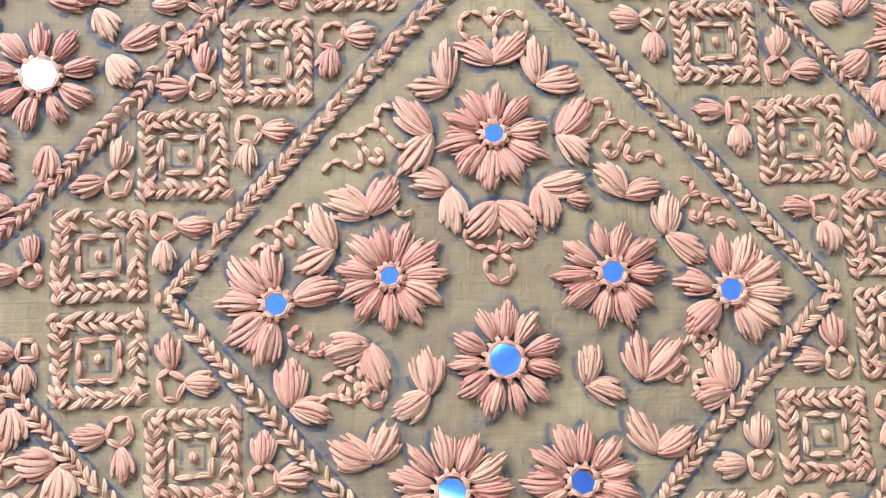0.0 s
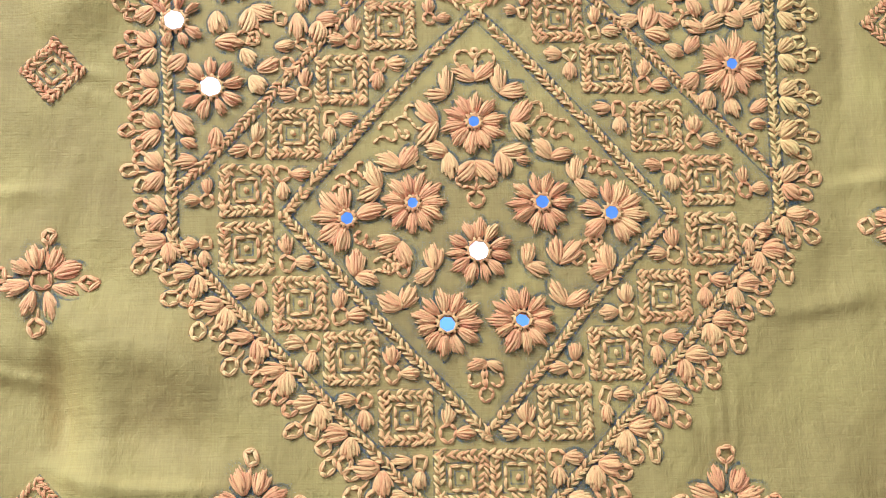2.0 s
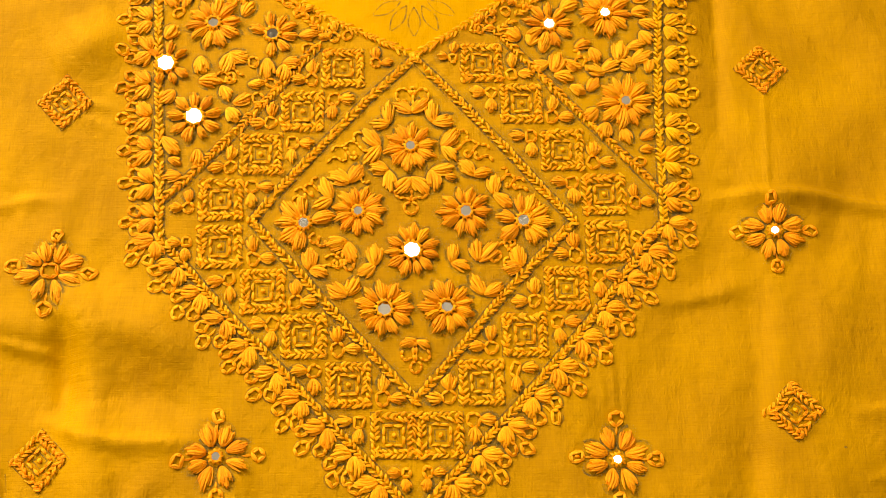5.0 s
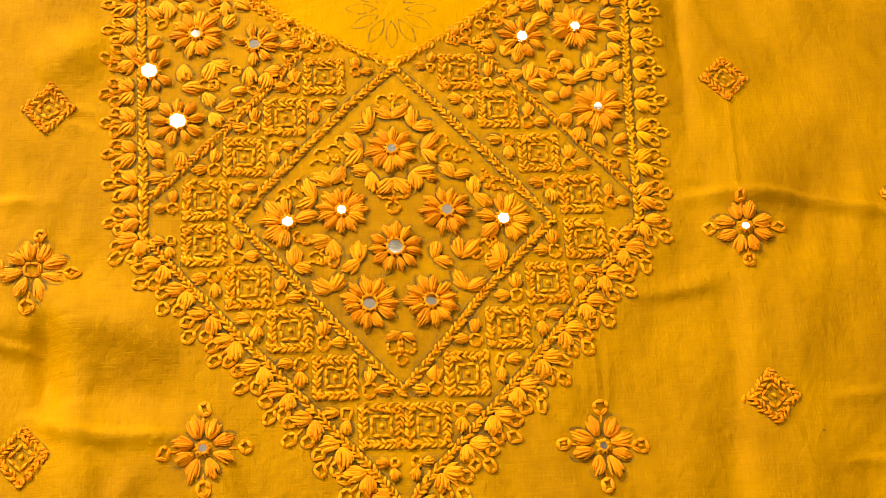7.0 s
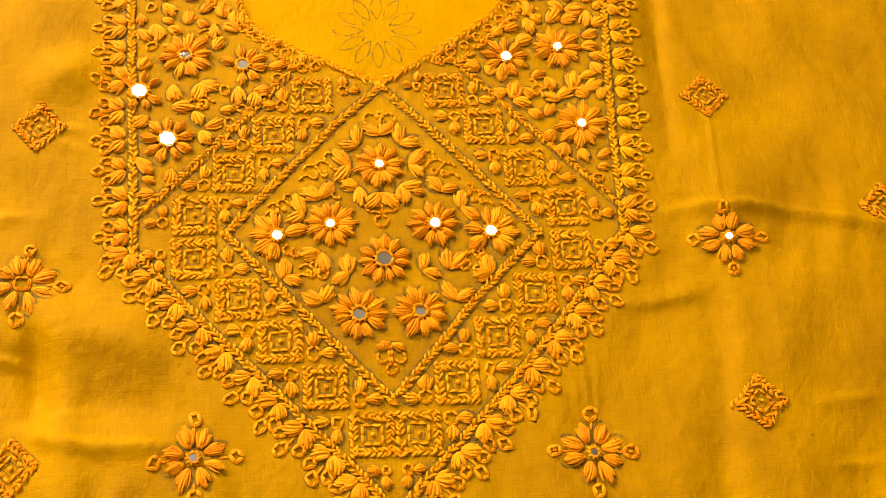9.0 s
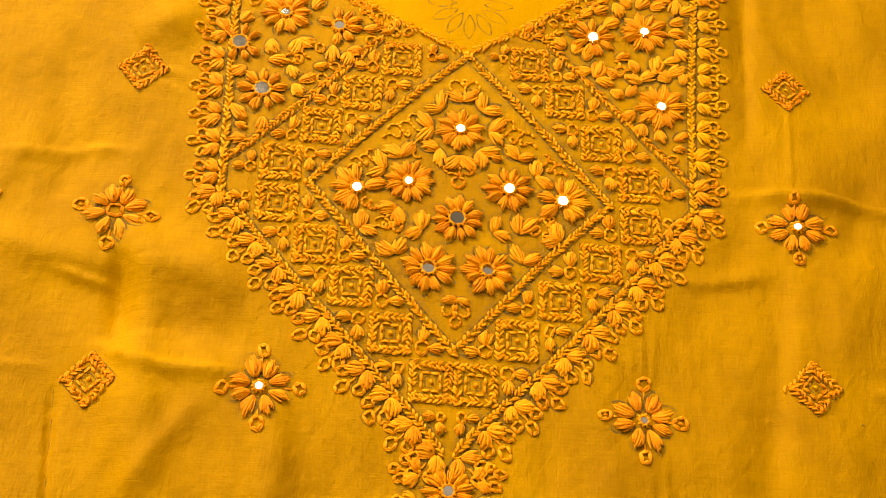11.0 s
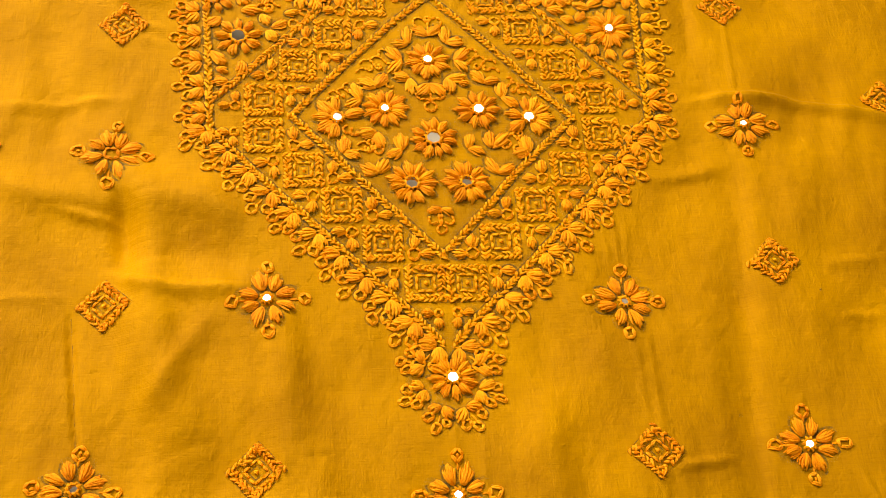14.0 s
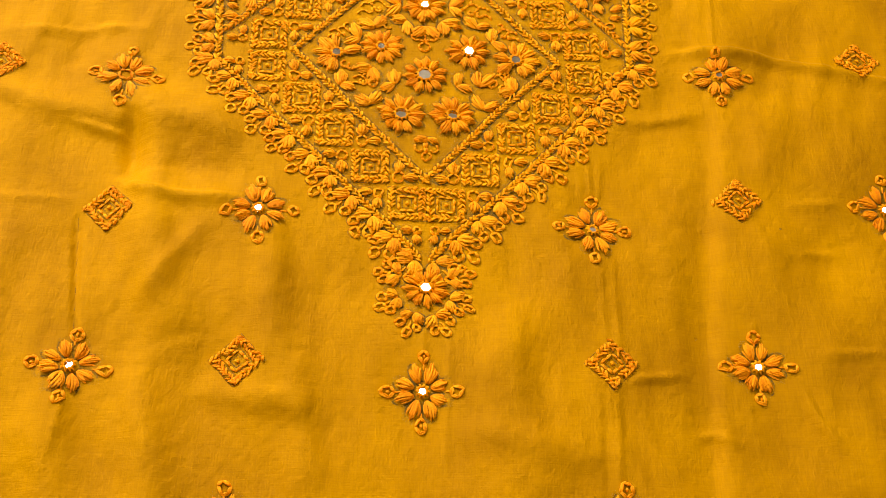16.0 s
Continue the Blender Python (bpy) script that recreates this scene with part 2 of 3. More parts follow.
def fold_height(x, y, high, plus, minus, line):
    """A fold along a line of points: a ridge with flanks of two widths that dies out at its ends."""
    p = np.asarray(line, float)
    spans = np.linalg.norm(np.diff(p, axis=0), axis=1)
    starts = np.r_[0, np.cumsum(spans)]
    best, flank, place = np.full(x.shape, 1e9), np.ones(x.shape), np.zeros(x.shape)
    for (x0, y0), (x1, y1), span, start in zip(p[:-1], p[1:], spans, starts):
        dx, dy = (x1 - x0) / span, (y1 - y0) / span
        s = np.clip((x - x0) * dx + (y - y0) * dy, 0, span)
        d = np.hypot(x - x0 - s * dx, y - y0 - s * dy)
        near = d < best
        best = np.where(near, d, best)
        flank = np.where(near, dx * (y - y0) - dy * (x - x0), flank)
        place = np.where(near, (start + s) / starts[-1], place)
    fade = np.clip(4 * (place + 0.03) * (1.03 - place), 0, 1) ** 0.5
    wide = np.where(flank > 0, plus, minus)
    return high * 1.45 * fade * np.exp(-(best / wide) ** 2)


def shape_cloth():
    """Heights of the whole cloth on a grid of one millimetre."""
    x, y = np.meshgrid(np.arange(-450.0, 451.0), np.arange(-700.0, 341.0))
    # 1 outside the stitched yoke, small inside it
    slant = (np.abs(x) * 0.74 + np.maximum(-y - 92, 0) * 0.67 - 106) / 26
    out = np.clip(np.maximum((np.abs(x) - 140) / 30, slant), 0, 1)
    out = out * out * (3 - 2 * out)
    z = 1.9 * np.sin(x / 41 + 0.8 * np.sin(y / 57)) * np.sin(y / 63 + 0.6) + 1.2 * np.sin(x / 19 + 1.3 * np.sin(y / 43)) * np.sin(y / 71 + x / 90)
    z = z + 0.8 * np.sin(x / 9.5 + y / 47 + 1.7 * np.sin(y / 29)) ** 3 * np.sin(y / 37 + 1) + 0.3 * np.sin(y / 12 - x / 31 + 1.5 * np.sin(x / 23))
    z = z * (0.3 + 1.4 * out)
    for fold in SHARP_FOLDS + PUCKERS + SOFT_FOLDS + LOW_FOLDS:
        z = z + fold_height(x, y, *fold) * (0.2 + 0.8 * out)
    return (z - 0.9) / 1000


HEIGHTS = shape_cloth()


def lie(x, y):
    """Height of the cloth at x, y in metres; works on arrays."""
    u = np.clip(np.asarray(x, float) * 1000 + 450, 0, 899.999)
    v = np.clip(np.asarray(y, float) * 1000 + 700, 0, 1039.999)
    i, j = u.astype(int), v.astype(int)
    a, b = u - i, v - j
    return (HEIGHTS[j, i] * (1 - a) + HEIGHTS[j, i + 1] * a) * (1 - b) + (HEIGHTS[j + 1, i] * (1 - a) + HEIGHTS[j + 1, i + 1] * a) * b


def ground(x, y):
    return float(lie(x, y))


def seat(x, y, angle=0.0, sx=1.0, sy=1.0, sz=1.0, lift=0.0):
    """A pose on the cloth, turned by angle (radians) about its normal."""
    e = 0.004
    z = ground(x, y)
    normal = Vector((-(ground(x + e, y) - ground(x - e, y)) / (2 * e), -(ground(x, y + e) - ground(x, y - e)) / (2 * e), 1)).normalized()
    turn = Vector((0, 0, 1)).rotation_difference(normal).to_matrix().to_4x4()
    return Matrix.Translation((x, y, z + lift)) @ turn @ Matrix.Rotation(angle, 4, "Z") @ Matrix.Diagonal((sx, sy, sz, 1))


# ---- room ----
def box(name, x0, x1, y0, y1, z0, z1, material):
    bm = bmesh.new()
    bmesh.ops.create_cube(bm, size=1)
    for v in bm.verts:
        v.co = ((x0 + x1) / 2 + v.co.x * (x1 - x0), (y0 + y1) / 2 + v.co.y * (y1 - y0), (z0 + z1) / 2 + v.co.z * (z1 - z0))
    me = bpy.data.meshes.new(name)
    bm.to_mesh(me)
    bm.free()
    me.materials.append(material)
    return new(name, me)


for name, *size, paint in (
    ("floor", -2, 2, -2, 1.1, -0.1, -0.014, FLOOR_STONE),
    ("ceiling", -2.1, 2.1, -2.1, 1.1, 2.6, 2.7, CEILING_PAINT),
    ("wall_south", -2, 2, -2.1, -2, -0.1, 2.6, WALL_PAINT),
    ("wall_west", -2.1, -2, -2.1, 1.1, -0.1, 2.6, WALL_PAINT),
    ("wall_east", 2, 2.1, -2.1, 1.1, -0.1, 2.6, WALL_PAINT),
    ("wall_north_sill", -2, 2, 1.0, 1.1, -0.014, 0.55, WALL_PAINT),
    ("wall_north_head", -2, 2, 1.0, 1.1, 1.45, 2.6, WALL_PAINT),
    ("wall_north_pier", -2, -1.7, 1.0, 1.1, 0.55, 1.45, WALL_PAINT),
    ("wall_north_bay", -0.2, 2, 1.0, 1.1, 0.55, 1.45, WALL_PAINT),
):
    tagged(box(name, *size, paint), name.replace("_", " ") + " with plain matt paint in the room", "room shell", kind="structure")
# no such lamp is known: added for fill and for the mirrors to reflect
lamp = tagged(new("added_ceiling_lamp"), "added round white ceiling lamp out of view, switched on for fill light", "lamp")
lamp.location = (0.2, 0.3, 2.6)
for name, r, z0, z1, material in (("lamp_body", 0.42, -0.05, 0.0, CEILING_PAINT), ("diffuser", 0.4, -0.065, -0.05, GLOW)):
    bm = bmesh.new()
    bmesh.ops.create_cone(bm, cap_ends=True, segments=40, radius1=r * 0.94, radius2=r, depth=z1 - z0)
    bmesh.ops.translate(bm, verts=bm.verts, vec=(0, 0, (z0 + z1) / 2))
    me = bpy.data.meshes.new(name)
    bm.to_mesh(me)
    bm.free()
    me.materials.append(material)
    new(name, me).parent = lamp

# ---- the tunic ----
tunic = tagged(new("tunic"), "mustard yellow cotton tunic with orange floss embroidery and mirrors, lying flat", "garment")
SIDE, TOP, HEM = 0.42, 0.30, -0.66

# neck opening, clockwise from the point of the notch (metres)
NECK_WEST = [(0, 1), (-23, 12), (-52, 27), (-70, 41), (-79, 63), (-85, 84), (-92, 125), (-78, 165)]
NECK_EAST = [(78, 165), (90, 125), (80, 88), (72, 61), (64, 48), (38, 27), (18, 13)]


def smooth(points, step=1.0):
    """A rounded line through points (millimetres), resampled."""
    p = np.asarray(points, float)
    q = np.vstack([2 * p[0] - p[1], p, 2 * p[-1] - p[-2]])
    out = []
    for i in range(len(p) - 1):
        a, b, c, d = q[i], q[i + 1], q[i + 2], q[i + 3]
        for t in np.linspace(0, 1, 14, endpoint=False):
            out.append(0.5 * (2 * b + (c - a) * t + (2 * a - 5 * b + 4 * c - d) * t * t + (3 * b - a - 3 * c + d) * t ** 3))
    out.append(p[-1])
    return resample(np.asarray(out), step)


def resample(p, step):
    p = np.asarray(p, float)
    run = np.r_[0, np.cumsum(np.linalg.norm(np.diff(p, axis=0), axis=1))]
    n = max(2, int(round(run[-1] / step)) + 1)
    s = np.linspace(0, run[-1], n)
    return np.c_[np.interp(s, run, p[:, 0]), np.interp(s, run, p[:, 1])]


neck_line = np.vstack([smooth(NECK_WEST), smooth([NECK_WEST[-1], (0, 182), NECK_EAST[0]])[1:-1], smooth(NECK_EAST + [(0, 1)])])[:-1] / 1000


def inside(poly, x, y):
    hit = np.zeros(np.shape(x), bool)
    for (x0, y0), (x1, y1) in zip(poly, np.roll(poly, -1, 0)):
        cross = ((y0 > y) != (y1 > y)) & (x < (x1 - x0) * (y - y0) / (y1 - y0 + 1e-15) + x0)
        hit ^= cross
    return hit


def panel(name, step, hole, drop, material, label):
    # finer where the camera passes, coarse towards the hem and sides
    xs = np.r_[np.arange(-SIDE, -0.29, 0.006), np.arange(-0.29, 0.29, step), np.arange(0.29, SIDE, 0.006)]
    ys = np.r_[np.arange(HEM, -0.42, 0.006), np.arange(-0.42, 0.13, step), np.arange(0.13, TOP, 0.006)]
    gx, gy = np.meshgrid(xs, ys)
    gz = lie(gx, gy) - drop
    cut = np.zeros(gx.shape, bool)
    if hole is not None:
        cut = inside(hole, gx, gy)
        edge = cut & ~(np.roll(cut, 1, 0) & np.roll(cut, -1, 0) & np.roll(cut, 1, 1) & np.roll(cut, -1, 1)
                       & np.roll(np.roll(cut, 1, 0), 1, 1) & np.roll(np.roll(cut, -1, 0), -1, 1) & np.roll(np.roll(cut, 1, 0), -1, 1) & np.roll(np.roll(cut, -1, 0), 1, 1))
        for j, i in zip(*np.where(edge)):
            near = hole[np.argmin((hole[:, 0] - gx[j, i]) ** 2 + (hole[:, 1] - gy[j, i]) ** 2)]
            gx[j, i], gy[j, i] = near
    n = len(xs)
    verts = np.c_[gx.ravel(), gy.ravel(), gz.ravel()].tolist()
    faces = []
    for j in range(len(ys) - 1):
        for i in range(n - 1):
            if not (cut[j, i] and cut[j + 1, i] and cut[j, i + 1] and cut[j + 1, i + 1]):
                faces.append((j * n + i, j * n + i + 1, (j + 1) * n + i + 1, (j + 1) * n + i))
    me = bpy.data.meshes.new(name)
    me.from_pydata(verts, [], faces)
    me.polygons.foreach_set("use_smooth", [True] * len(faces))
    me.materials.append(material)
    ob = part(name, me, tunic, None, label)
    thick = ob.modifiers.new("thickness", "SOLIDIFY")
    thick.thickness, thick.offset = 0.0004, -1
    return ob


panel("front_panel", 0.0014, neck_line, 0.0, CLOTH, "creased mustard cotton front with a cut neck opening")
panel("back_panel", 0.006, None, 0.0028, LINING, "plain mustard cotton back seen through the neck")

INK_LINES = Build()
SMUDGES = Build()
HOLES = Build()


def ink(points, width=0.9, closed=False):
    """A printed guide line on the cloth (millimetres)."""
    p = np.asarray(points, float) / 1000
    if closed:
        p = np.vstack([p, p[:1]])
    INK_LINES.ribbon(np.c_[p, lie(p[:, 0], p[:, 1]) + 0.00012], width / 1000)


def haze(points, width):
    """A soft darker smudge along a line (millimetres)."""
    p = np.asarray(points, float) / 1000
    SMUDGES.ribbon(np.c_[p, lie(p[:, 0], p[:, 1]) + 0.00006], width / 1000)


def ink_leaf(x, y, angle, length, wide):
    """Broken printed outline round a leaf or petal, over a soft darker band."""
    a = np.linspace(-math.pi, math.pi, 19)
    u, v = wide * 0.57 * np.sin(a), length * (0.52 - 0.56 * np.cos(a))
    c, s = math.cos(angle), math.sin(angle)
    pts = np.c_[x + c * u - s * v, y + s * u + c * v]
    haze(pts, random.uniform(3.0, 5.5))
    start = random.randint(0, 5)
    ink(pts[start:start + random.randint(9, 14)], random.uniform(1.3, 2.2))


# ---- stitches ----
def stitch(b, p0, p1, thick, rise, lift=0.3, bend=0.0):
    """One thread stitch from p0 to p1 (mm), arched over the cloth."""
    p0, p1 = np.asarray(p0, float), np.asarray(p1, float)
    t = np.linspace(0, 1, 6)
    d = p1 - p0
    side = np.array((-d[1], d[0]))
    unit = side / (math.hypot(d[0], d[1]) + 1e-9)
    # two strands of floss side by side, not quite of one length
    for k in (-1, 1):
        off = k * thick * 0.21 * np.sin(math.pi * (0.12 + 0.76 * t)) + random.uniform(-0.05, 0.05) * thick
        xy = p0 + (t * random.uniform(0.93, 1.05))[:, None] * d + (bend * np.sin(math.pi * t))[:, None] * side + off[:, None] * unit
        z = lie(xy[:, 0] / 1000, xy[:, 1] / 1000) * 1000 + lift + rise * random.uniform(0.8, 1.15) * np.sin(math.pi * t) ** 0.7
        r = thick * random.uniform(0.52, 0.66) * np.array((0.4, 0.82, 1.05, 1.06, 0.84, 0.38)) / 2
        b.tube(np.c_[xy, z] / 1000, r / 1000, 5, 0.9)


def braid(b, line, wide=4.1, pitch=2.6, thick=1.35):
    """A plait of slanted stitches along a line (mm)."""
    p = resample(line, pitch)
    tangent = np.gradient(p, axis=0)
    tangent /= np.linalg.norm(tangent, axis=1)[:, None]
    normal = np.c_[-tangent[:, 1], tangent[:, 0]]
    r = random.uniform
    for i in range(len(p)):
        for side in (1, -1):
            k = (0.0 if side > 0 else 0.5) + r(-0.18, 0.18)
            if r(0, 1) < 0.03:
                continue
            a = p[i] + tangent[i] * pitch * (k - r(0.45, 0.75)) + side * normal[i] * wide * r(0.36, 0.6) + np.array((r(-.5, .5), r(-.5, .5)))
            e = p[i] + tangent[i] * pitch * (k + r(0.4, 0.75)) - side * normal[i] * wide * r(0.0, 0.12)
            stitch(b, a, e, thick * r(0.72, 1.22), r(0.3, 1.2), r(0.15, 0.7), side * r(-0.12, 0.2))


def laid_thread(b, corners, thick):
    """A doubled thread laid in straight stitches from corner to corner (mm), drawn in at each corner."""
    p, t = [], []
    for i in range(len(corners) - 1):
        for f in (0.0, 0.2, 0.5, 0.8):
            p.append(corners[i] + (corners[i + 1] - corners[i]) * f)
            t.append(f)
    p, t = np.array(p + [corners[-1]]), np.array(t + [0.0])
    d = np.gradient(p, axis=0)
    d /= np.linalg.norm(d, axis=1)[:, None] + 1e-9
    normal = np.c_[-d[:, 1], d[:, 0]]
    swell = np.sin(math.pi * t) ** 0.7
    for side in (-1, 1):
        off = side * thick * (0.06 + 0.2 * swell) + np.array([random.uniform(-0.08, 0.08) for _ in t]) * thick
        q = p + normal * off[:, None]
        z = lie(q[:, 0] / 1000, q[:, 1] / 1000) * 1000 + 0.15 + (0.75 + 0.15 * side) * swell
        r = thick * random.uniform(0.3, 0.36) * (0.42 + 0.68 * swell)
        b.tube(np.c_[q, z] / 1000, r / 1000, 6, 0.95)


def chain(b, pts, thick, step=3.2):
    """A line of short stitches laid end to end through pts (mm)."""
    p = resample(pts, step)
    jog = np.array([(random.uniform(-0.3, 0.3), random.uniform(-0.3, 0.3)) for _ in p])
    laid_thread(b, p + jog, thick)


def ring(b, x, y, rx, ry, angle, thick=1.3, count=5):
    """A closed loop of a few straight stitches (mm)."""
    start = random.uniform(0, 6)
    c, s = math.cos(angle), math.sin(angle)
    corners = []
    for k in range(count):
        a = start + 2 * math.pi * (k + random.uniform(-0.2, 0.2)) / count
        w = random.uniform(0.9, 1.2)
        u, v = rx * w * math.cos(a), ry * w * math.sin(a)
        corners.append(np.array((x + c * u - s * v, y + s * u + c * v)))
    laid_thread(b, corners + [corners[0] + np.array((random.uniform(-0.5, 0.5), random.uniform(-0.5, 0.5)))], thick)


def petal_mesh(seed):
    """Satin leaf along +y, one unit long: many strands fanned from a pinched base to a ragged tip."""
    random.seed(100 + seed)
    r = random.uniform
    b = Build()
    lean = r(-0.06, 0.06)
    full = r(0.9, 1.12)
    t = np.array((0, 0.14, 0.32, 0.52, 0.72, 0.9, 1.0))
    for count, level, spread in ((8, 0.0, 0.262), (random.choice((6, 7)), 0.11, 0.215), (random.choice((3, 4)), 0.18, 0.13)):
        for k in range(count):
            u = (2 * k / (count - 1) - 1) + r(-0.16, 0.16)
            end = 1.0 - 0.26 * abs(u) ** 1.6 + r(-0.2, 0.05)
            first = 0.0 if level < 0.15 else r(0.02, 0.2)
            way = first + (end - first) * t
            wide = np.interp(way, (0, 0.2, 0.42, 0.66, 0.85, 1), (0.2, 0.66, 0.96, 1.06, 1.0, 0.86)) * full
            x = u * spread * wide + lean * np.sin(math.pi * way) + r(-0.014, 0.014) + r(-0.018, 0.018) * np.sin(r(4, 8) * way)
            z = 0.04 + (level + 0.13 * (1 - 0.5 * u * u) + r(-0.05, 0.06)) * np.sin(math.pi * np.clip(way * 0.86 + 0.05, 0, 1)) ** 0.6
            rad = 0.041 * r(0.75, 1.3) * np.array((0.6, 0.9, 1.05, 1.1, 1.1, 1.0, 0.5))
            b.tube(np.c_[x, way - 0.01, z], rad, 5)
    b.uvs = [(u, v / 90) for u, v in b.uvs]
    return b.mesh("petal", THREAD)


PETALS = [petal_mesh(i) for i in range(16)]
random.seed(5)


def petal(parent, x0, y0, x1, y1, name="leaf", wide=1.0, high=1.0, outline=True):
    """A satin leaf from its base to its tip (mm)."""
    dx, dy = x1 - x0, y1 - y0
    length = math.hypot(dx, dy)
    angle = math.atan2(dy, dx) - math.pi / 2
    broad = wide * min(length, 11.5) * random.uniform(1.0, 1.2)
    m = seat(x0 / 1000, y0 / 1000, angle, broad / 1000, length / 1000, 0.0066 * high * random.uniform(0.85, 1.1))
    if outline:
        ink_leaf(x0, y0, angle, length, broad * 0.58)
    return part(name, random.choice(PETALS), parent, m)


def mirror_disc(parent, x, y, r, tilt):
    bm = bmesh.new()
    bmesh.ops.create_circle(bm, cap_ends=True, segments=22, radius=r / 1000)
    for v in bm.verts:
        v.co *= random.uniform(0.95, 1.05)
    bmesh.ops.solidify(bm, geom=bm.faces[:], thickness=0.0006)
    me = bpy.data.meshes.new("mirror")
    bm.to_mesh(me)
    bm.free()
    me.materials.append(MIRROR)
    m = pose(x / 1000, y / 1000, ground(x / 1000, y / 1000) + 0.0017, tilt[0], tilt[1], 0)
    return part("mirror", me, parent, m, "small round mirror")


def mirror_rim(x, y, r, count=13):
    """Stitches that hold a mirror: radial ones under a wound ring."""
    b = Build()
    for i in range(count):
        a = 2 * math.pi * (i + random.uniform(-0.2, 0.2)) / count
        c, s = math.cos(a), math.sin(a)
        far = r + random.uniform(1.6, 2.4)
        stitch(b, (x + c * (r - 0.3), y + s * (r - 0.3)), (x + c * far, y + s * far), 1.3, 0.9, 1.2)
    for i in range(7):
        a0, a1 = 2 * math.pi * i / 7, 2 * math.pi * (i + 1.15) / 7
        k = r + 0.45
        stitch(b, (x + k * math.cos(a0), y + k * math.sin(a0)), (x + k * math.cos(a1), y + k * math.sin(a1)), 1.2, 0.5, 2.0, -0.12)
    return b.mesh("mirror_rim", THREAD)


def flower(x, y, reach, r, angles, tilt=(0, 0), wide=0.84):
    """A mirror flower; angles in degrees, one for each petal."""
    f = part("mirror_flower", mirror_rim(x, y, r), tunic, None, "orange floss flower round a small mirror")
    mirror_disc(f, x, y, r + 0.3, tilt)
    inner = r + 1.3
    for a in angles:
        a = radians(a + random.uniform(-3, 3))
        far = reach * random.uniform(0.93, 1.06)
        petal(f, x + inner * math.cos(a), y + inner * math.sin(a), x + far * math.cos(a), y + far * math.sin(a), "petal", wide, 1.2).data = random.choice(DEEP_PETALS if random.random() < 0.6 else PETALS)
    return f


def even(count, start=0):
    return [start + 360 * k / count for k in range(count)]


def square_motif(x, y, size, turn=0.0):
    """Concentric stitched squares: plaited frame, thin inner frame, a knot; printed guides between."""
    c, s = math.cos(turn), math.sin(turn)

    def at(u, v):
        return np.array((x + c * u - s * v, y + s * u + c * v))
    h = size / 2 - 2.0
    corners = [(-h, -h), (h, -h), (h, h), (-h, h)]
    name = "square_motif" if turn == 0 else "diamond_motif"
    b = Build()
    j = random.uniform(-0.5, 0.5)
    stitch(b, at(j, 1.3), at(-j, -1.2), 1.8, 0.8, 0.4)
    stitch(b, at(j + 0.7, 0.9), at(-j + 0.5, -0.9), 1.3, 0.6, 0.3)
    ob = part(name, b.mesh(name, THREAD_LIGHT), tunic, None, "concentric squares in orange floss with a centre knot")
    floss = THREAD_LIGHT if turn == 0 else THREAD_DEEP
    for k in range(4):
        a, e = corners[k], corners[(k + 1) % 4]
        b = Build()
        braid(b, [at(*a), at(*e)], 4.4, 2.5, 1.4)
        tagged(part("plaited_side", b.mesh("plaited_side", floss), ob), kind="stuff")
    g = h * 0.53
    b = Build()
    inner = [(-g, -g), (g, -g), (g, g), (-g, g)]
    for k in range(4):
        a, e = np.array(inner[k]), np.array(inner[(k + 1) % 4])
        for f0, f1 in ((0.04, 0.5), (0.52, 0.98)):
            j = random.uniform(-0.4, 0.4)
            stitch(b, at(*(a + (e - a) * f0 + j * 0.5)), at(*(a + (e - a) * f1 + j)), 1.5, 0.55, 0.35, random.uniform(-0.1, 0.1))
    tagged(part("inner_frame", b.mesh("inner_frame", floss), ob), kind="stuff")
    for q in (g * 0.58, h + 2.3, g * 1.28):
        ink([at(-q, -q), at(0, -q), at(q, -q), at(q, 0), at(q, q), at(0, q), at(-q, q), at(-q, 0)], 1.1 if q < h else 0.8, True)
    return ob


def twig(x, y, ax, ay, size=1.0):
    """A stitched ring with two leaves at right angles, ax and ay their signs."""
    b = Build()
    ring(b, x, y, 3.5 * size, 3.9 * size, 0, 1.3, random.choice((4, 5, 5, 6)))
    ob = part("ring_sprig", b.mesh("ring_sprig", THREAD), tunic, None, "thread ring with two satin leaves")
    r = random.uniform
    petal(ob, x + ax * 3.6 * size, y + r(-0.6, 0.6), x + ax * 12.4 * size, y + r(-1, 1), "leaf", 1.14)
    petal(ob, x + r(-0.6, 0.6), y + ay * 3.8 * size, x + r(-1, 1), y + ay * 12.8 * size, "leaf", 1.14)
    return ob


def border_sprig(x, y, angle, size=1.0, thread=None):
    """Two satin leaves and three open loops, pointing outwards along angle (degrees)."""
    b = Build()

    def at(d, off):
        a = radians(angle + off)
        return x + d * size * math.cos(a), y + d * size * math.sin(a)
    for d, off, rx, ry in ((11.8, 30, 2.8, 3.7), (15.4, 1, 2.9, 3.9), (11.8, -30, 2.8, 3.7)):
        px, py = at(d, off + random.uniform(-4, 4))
        ring(b, px, py, rx * size, ry * size, radians(angle + off + 90 + random.uniform(-25, 25)), 1.5, random.choice((4, 5, 5)))
        ink(np.c_[px + 3.9 * size * np.cos(np.linspace(0, 4, 10) + angle), py + 3.9 * size * np.sin(np.linspace(0, 4, 10) + angle)], 1.0)
    stitch(b, at(7, 0), at(13, 0), 1.0, 0.4, 0.3, 0.1)
    ob = part("border_sprig", b.mesh("border_sprig", thread or THREAD), tunic, None, "pair of satin leaves with three open loops")
    for off in (47, -47):
        px, py = at(1.2, off)
        qx, qy = at(11.4 * random.uniform(0.92, 1.06), off + random.uniform(-6, 6))
        leaf = petal(ob, px, py, qx, qy, "leaf", 1.2)
